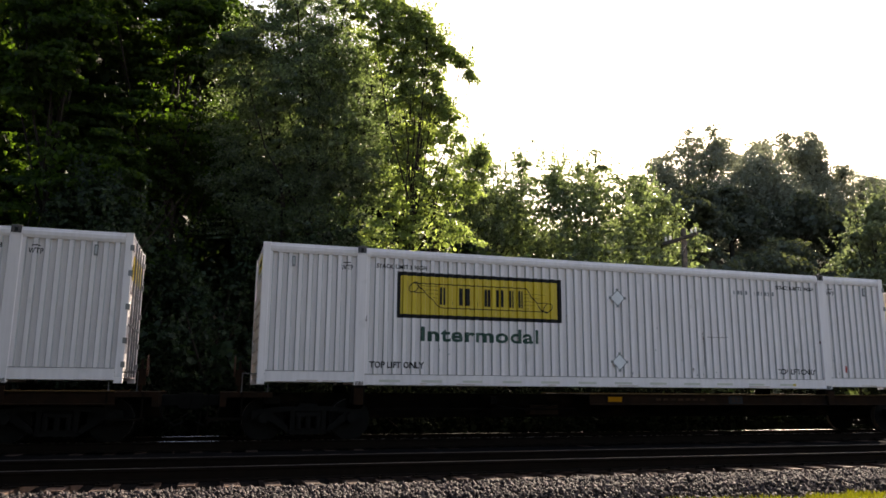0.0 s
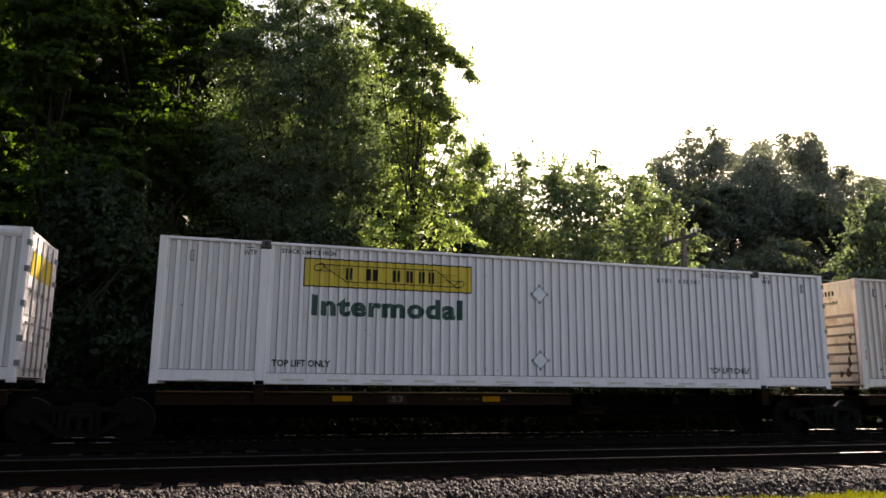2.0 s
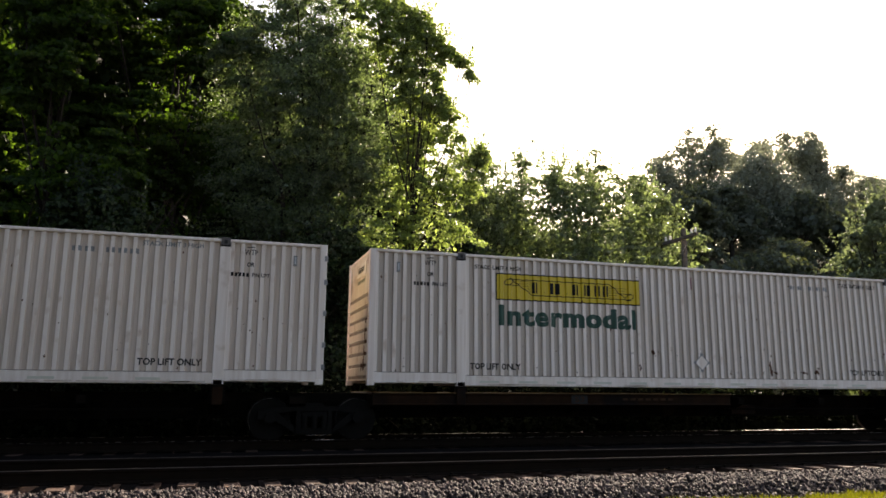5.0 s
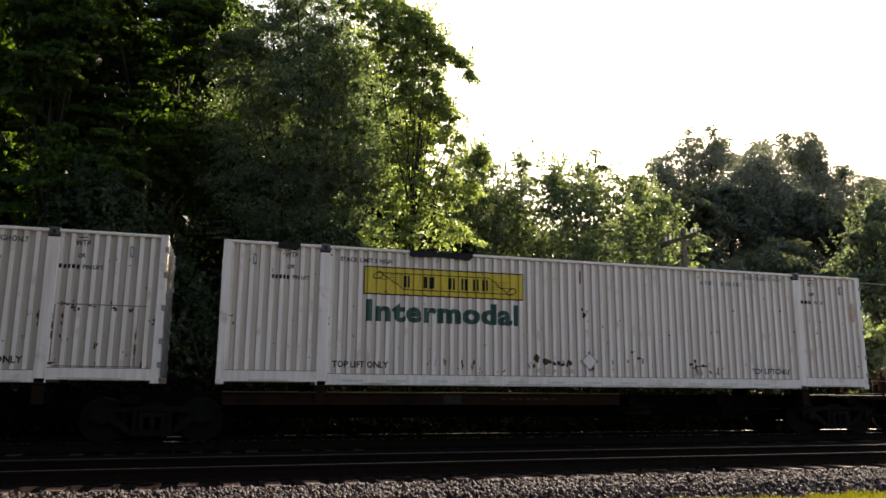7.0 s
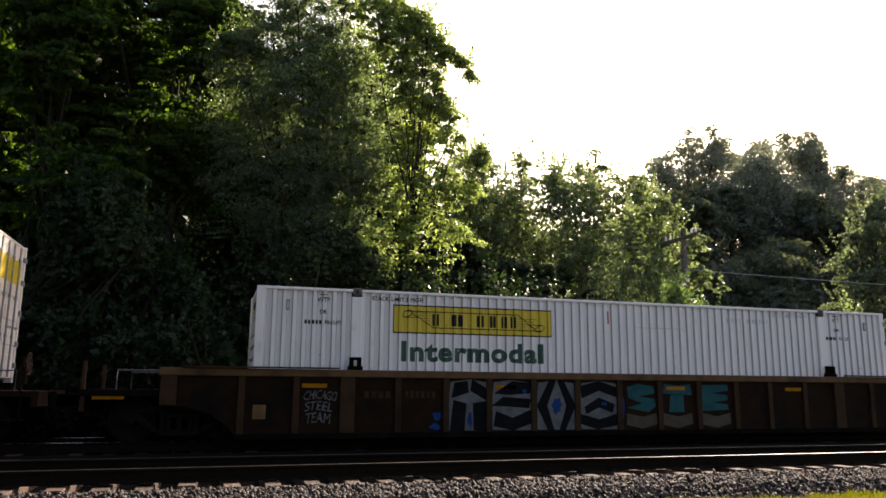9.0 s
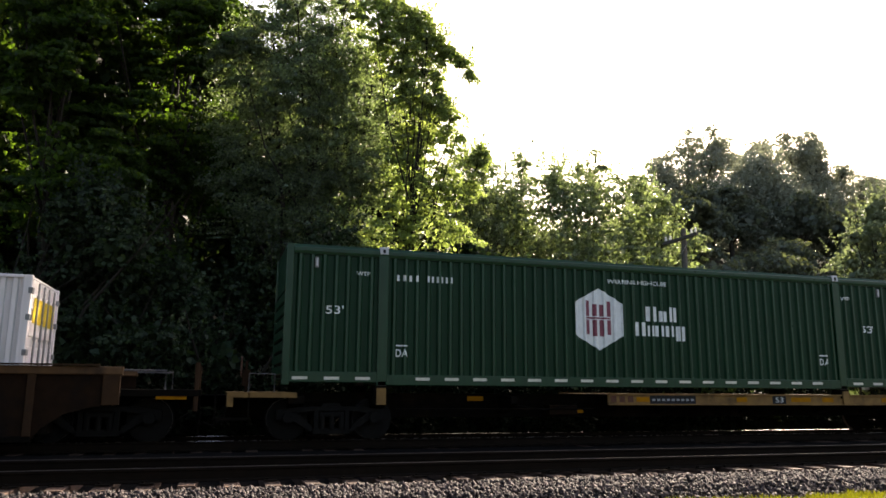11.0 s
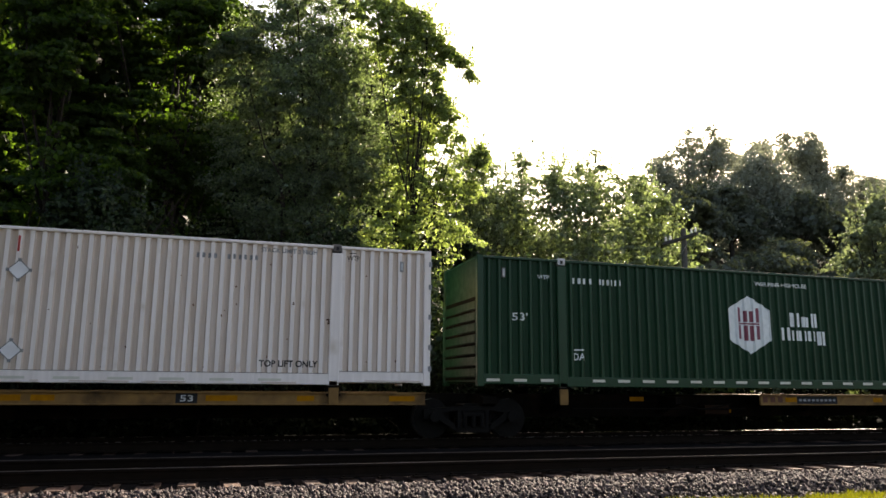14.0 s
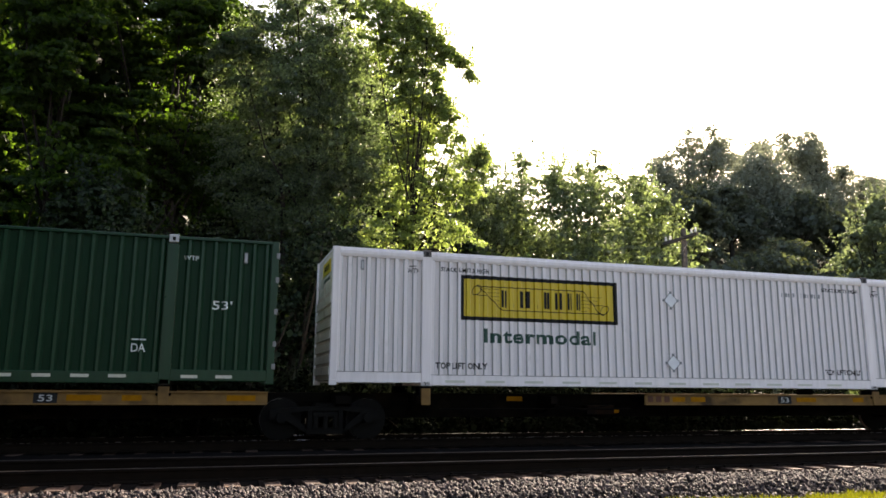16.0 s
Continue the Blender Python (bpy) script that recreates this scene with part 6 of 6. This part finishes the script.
rust(ce, [(5.93, 1.3, 0.16, 0.5), (6.05, 0.8, 0.06, 1.0), (6.5, 1.4, 0.1, 0.12), (7.2, 1.4, 0.12, 0.1), (7.5, 1.4, 0.12, 0.1), (6.3, 1.1, 0.06, 0.5), (6.9, 0.7, 0.06, 0.14), (7.6, 0.7, 0.04, 0.7), (7.9, 1.2, 0.1, 0.12), (7.75, 0.25, 0.05, 0.5), (6.1, 0.36, 0.3, 0.06), (-1.22, 0.82, 0.07, 0.16), (-1.07, 0.82, 0.06, 0.06), (-1.6, 0.46, 0.06, 0.14), (-1.81, 0.79, 0.06, 0.05), (-0.74, 0.89, 0.05, 0.16), (0.15, 0.62, 0.05, 0.12), (0.89, 0.4, 0.09, 0.14), (2.07, 0.5, 0.16, 0.4), (2.25, 0.38, 0.09, 0.08), (1.85, 0.37, 0.06, 0.08), (3.07, 0.4, 0.12, 0.1), (3.2, 0.37, 0.06, 0.08), (3.48, 0.39, 0.14, 0.18), (5.68, 0.83, 0.05, 0.08), (5.96, 1.04, 0.12, 0.16)], 340)
mark(ce, "patch_outline", figure(line([(6.2, 1.47), (7.75, 1.47)], 0.02) + line([(7.62, 1.42), (7.62, 0.33)], 0.014) + line([(6.2, 0.31), (7.7, 0.31)], 0.018) + line([(6.16, 1.45), (6.16, 0.36)], 0.018)), SEAM, RIB_WHITE, "dark outline of a welded patch")
rust(ce, [(6.12, 1.1, 0.07, 0.5), (6.3, 1.47, 0.12, 0.05), (6.8, 1.46, 0.12, 0.05)], 380)
rust(ce, [(6.0, 1.0, 0.12, 1.6), (6.7, 0.6, 0.08, 0.6), (7.6, 0.7, 0.08, 0.8)], 360, RUST_THIN)
mark(cg, "faint_scratch", figure(line([(0.6, 2.3), (1.9, 2.3)], 0.012) + line([(1.2, 2.3), (1.2, 2.75)], 0.01)), INK_GREY, RIB_WHITE)

for n, (ob, amount, speck) in enumerate(((c1, 0.35, INK_MID), (c2, 0.4, INK_MID), (ci, 0.8, RUST_ORANGE), (cd, 1.3, RUST_ORANGE), (ce, 1.6, RUST), (cf, 1.4, RUST_ORANGE), (cg, 0.5, INK_MID))):
    weathered(ob, 700 + n, amount, speck)

brown = "dark weathered brown spine car under a container"
tan = "weathered tan-yellow spine car under a container"
spans = dict(a=(-8.9, 8.75, False, True), b=(-8.75, 9.18, True, False), c=(-9.25, 8.07, False, False), d=(-9.15, 7.97, False, False), e=(-9.1, 8.0, False, False), f=(-9.2, 9.1, False, True),
             h=(-9.1, 9.2, True, False), i=(-8.09, 9.13, False, False), j=(-8.09, 9.18, False, False), k=(-8.09, 9.2, False, False))
for key, (l, r, el, er) in spans.items():
    bright = key in "hijk"
    car = spine_car(bright, l, r, el, er, -1 if key in "cdef" else 1, 4.0 if key in "hj" else 3.2, key in "hj", key == "c")
    place(car, START[key], 0.0, tan if bright else brown, "railway car", "cars of the train")
place(well_car(), START["g"], 0.0)

truck = wheel_truck()
spots = [START["a"] - 8.5, START["a"] + 7.0, START["b"] - 7.0, START["c"] - 9.25, START["d"] - 9.15, START["e"] - 9.1, START["f"] - 9.2, START["f"] + 7.25, START["g"] - 9.4, START["g"] + 9.4, START["h"] - 7.0,
         START["i"] - 8.09, START["j"] - 8.09, START["k"] - 8.09, START["k"] + 8.9]
for n, x in enumerate(spots):
    ob = truck if n == 0 else copy_thing(truck, Matrix())
    place(ob, x, 0.0)
    wheelsets += [c for c in ob.children if c.name.startswith("wheelset")]


# ---- movement: the train rolls by at about 10 metres a second ----
def travelled(t):
    """Metres that the train has gone; the second term is the unevenness of its run at half seconds."""
    uneven = {0.0: -0.148, 0.5: -0.03, 1.0: -0.02, 1.5: 0.028, 2.0: 0.172, 2.5: -0.115, 3.0: -0.075, 3.5: -0.04, 4.0: 0.066, 6.5: -0.093, 7.0: 0.007, 7.5: 0.07, 8.0: 0.016, 8.5: -0.033, 9.0: 0.033,
              11.5: -0.15, 12.0: -0.13, 12.5: -0.046, 13.0: 0.013, 13.5: 0.046, 14.0: -0.078, 14.5: 0.0, 15.0: -0.09, 15.5: -0.04, 16.0: 0.042}
    return 10.0467 * t + 0.00447 * t * t + uneven.get(t, 0.0)


def motions():
    times = [k / 2 for k in range(33)]
    for ob, x, z in moving:
        walk(ob, [(t, pose(x - travelled(t), TRAIN_Y, z)) for t in times])
    for w in wheelsets:
        x = w.matrix_basis.translation.x
        walk(w, [(k / FPS, pose(x, 0, 0.42, 0, -math.degrees(10.0467 * k / FPS / 0.42), 0)) for k in range(481)])


motions()
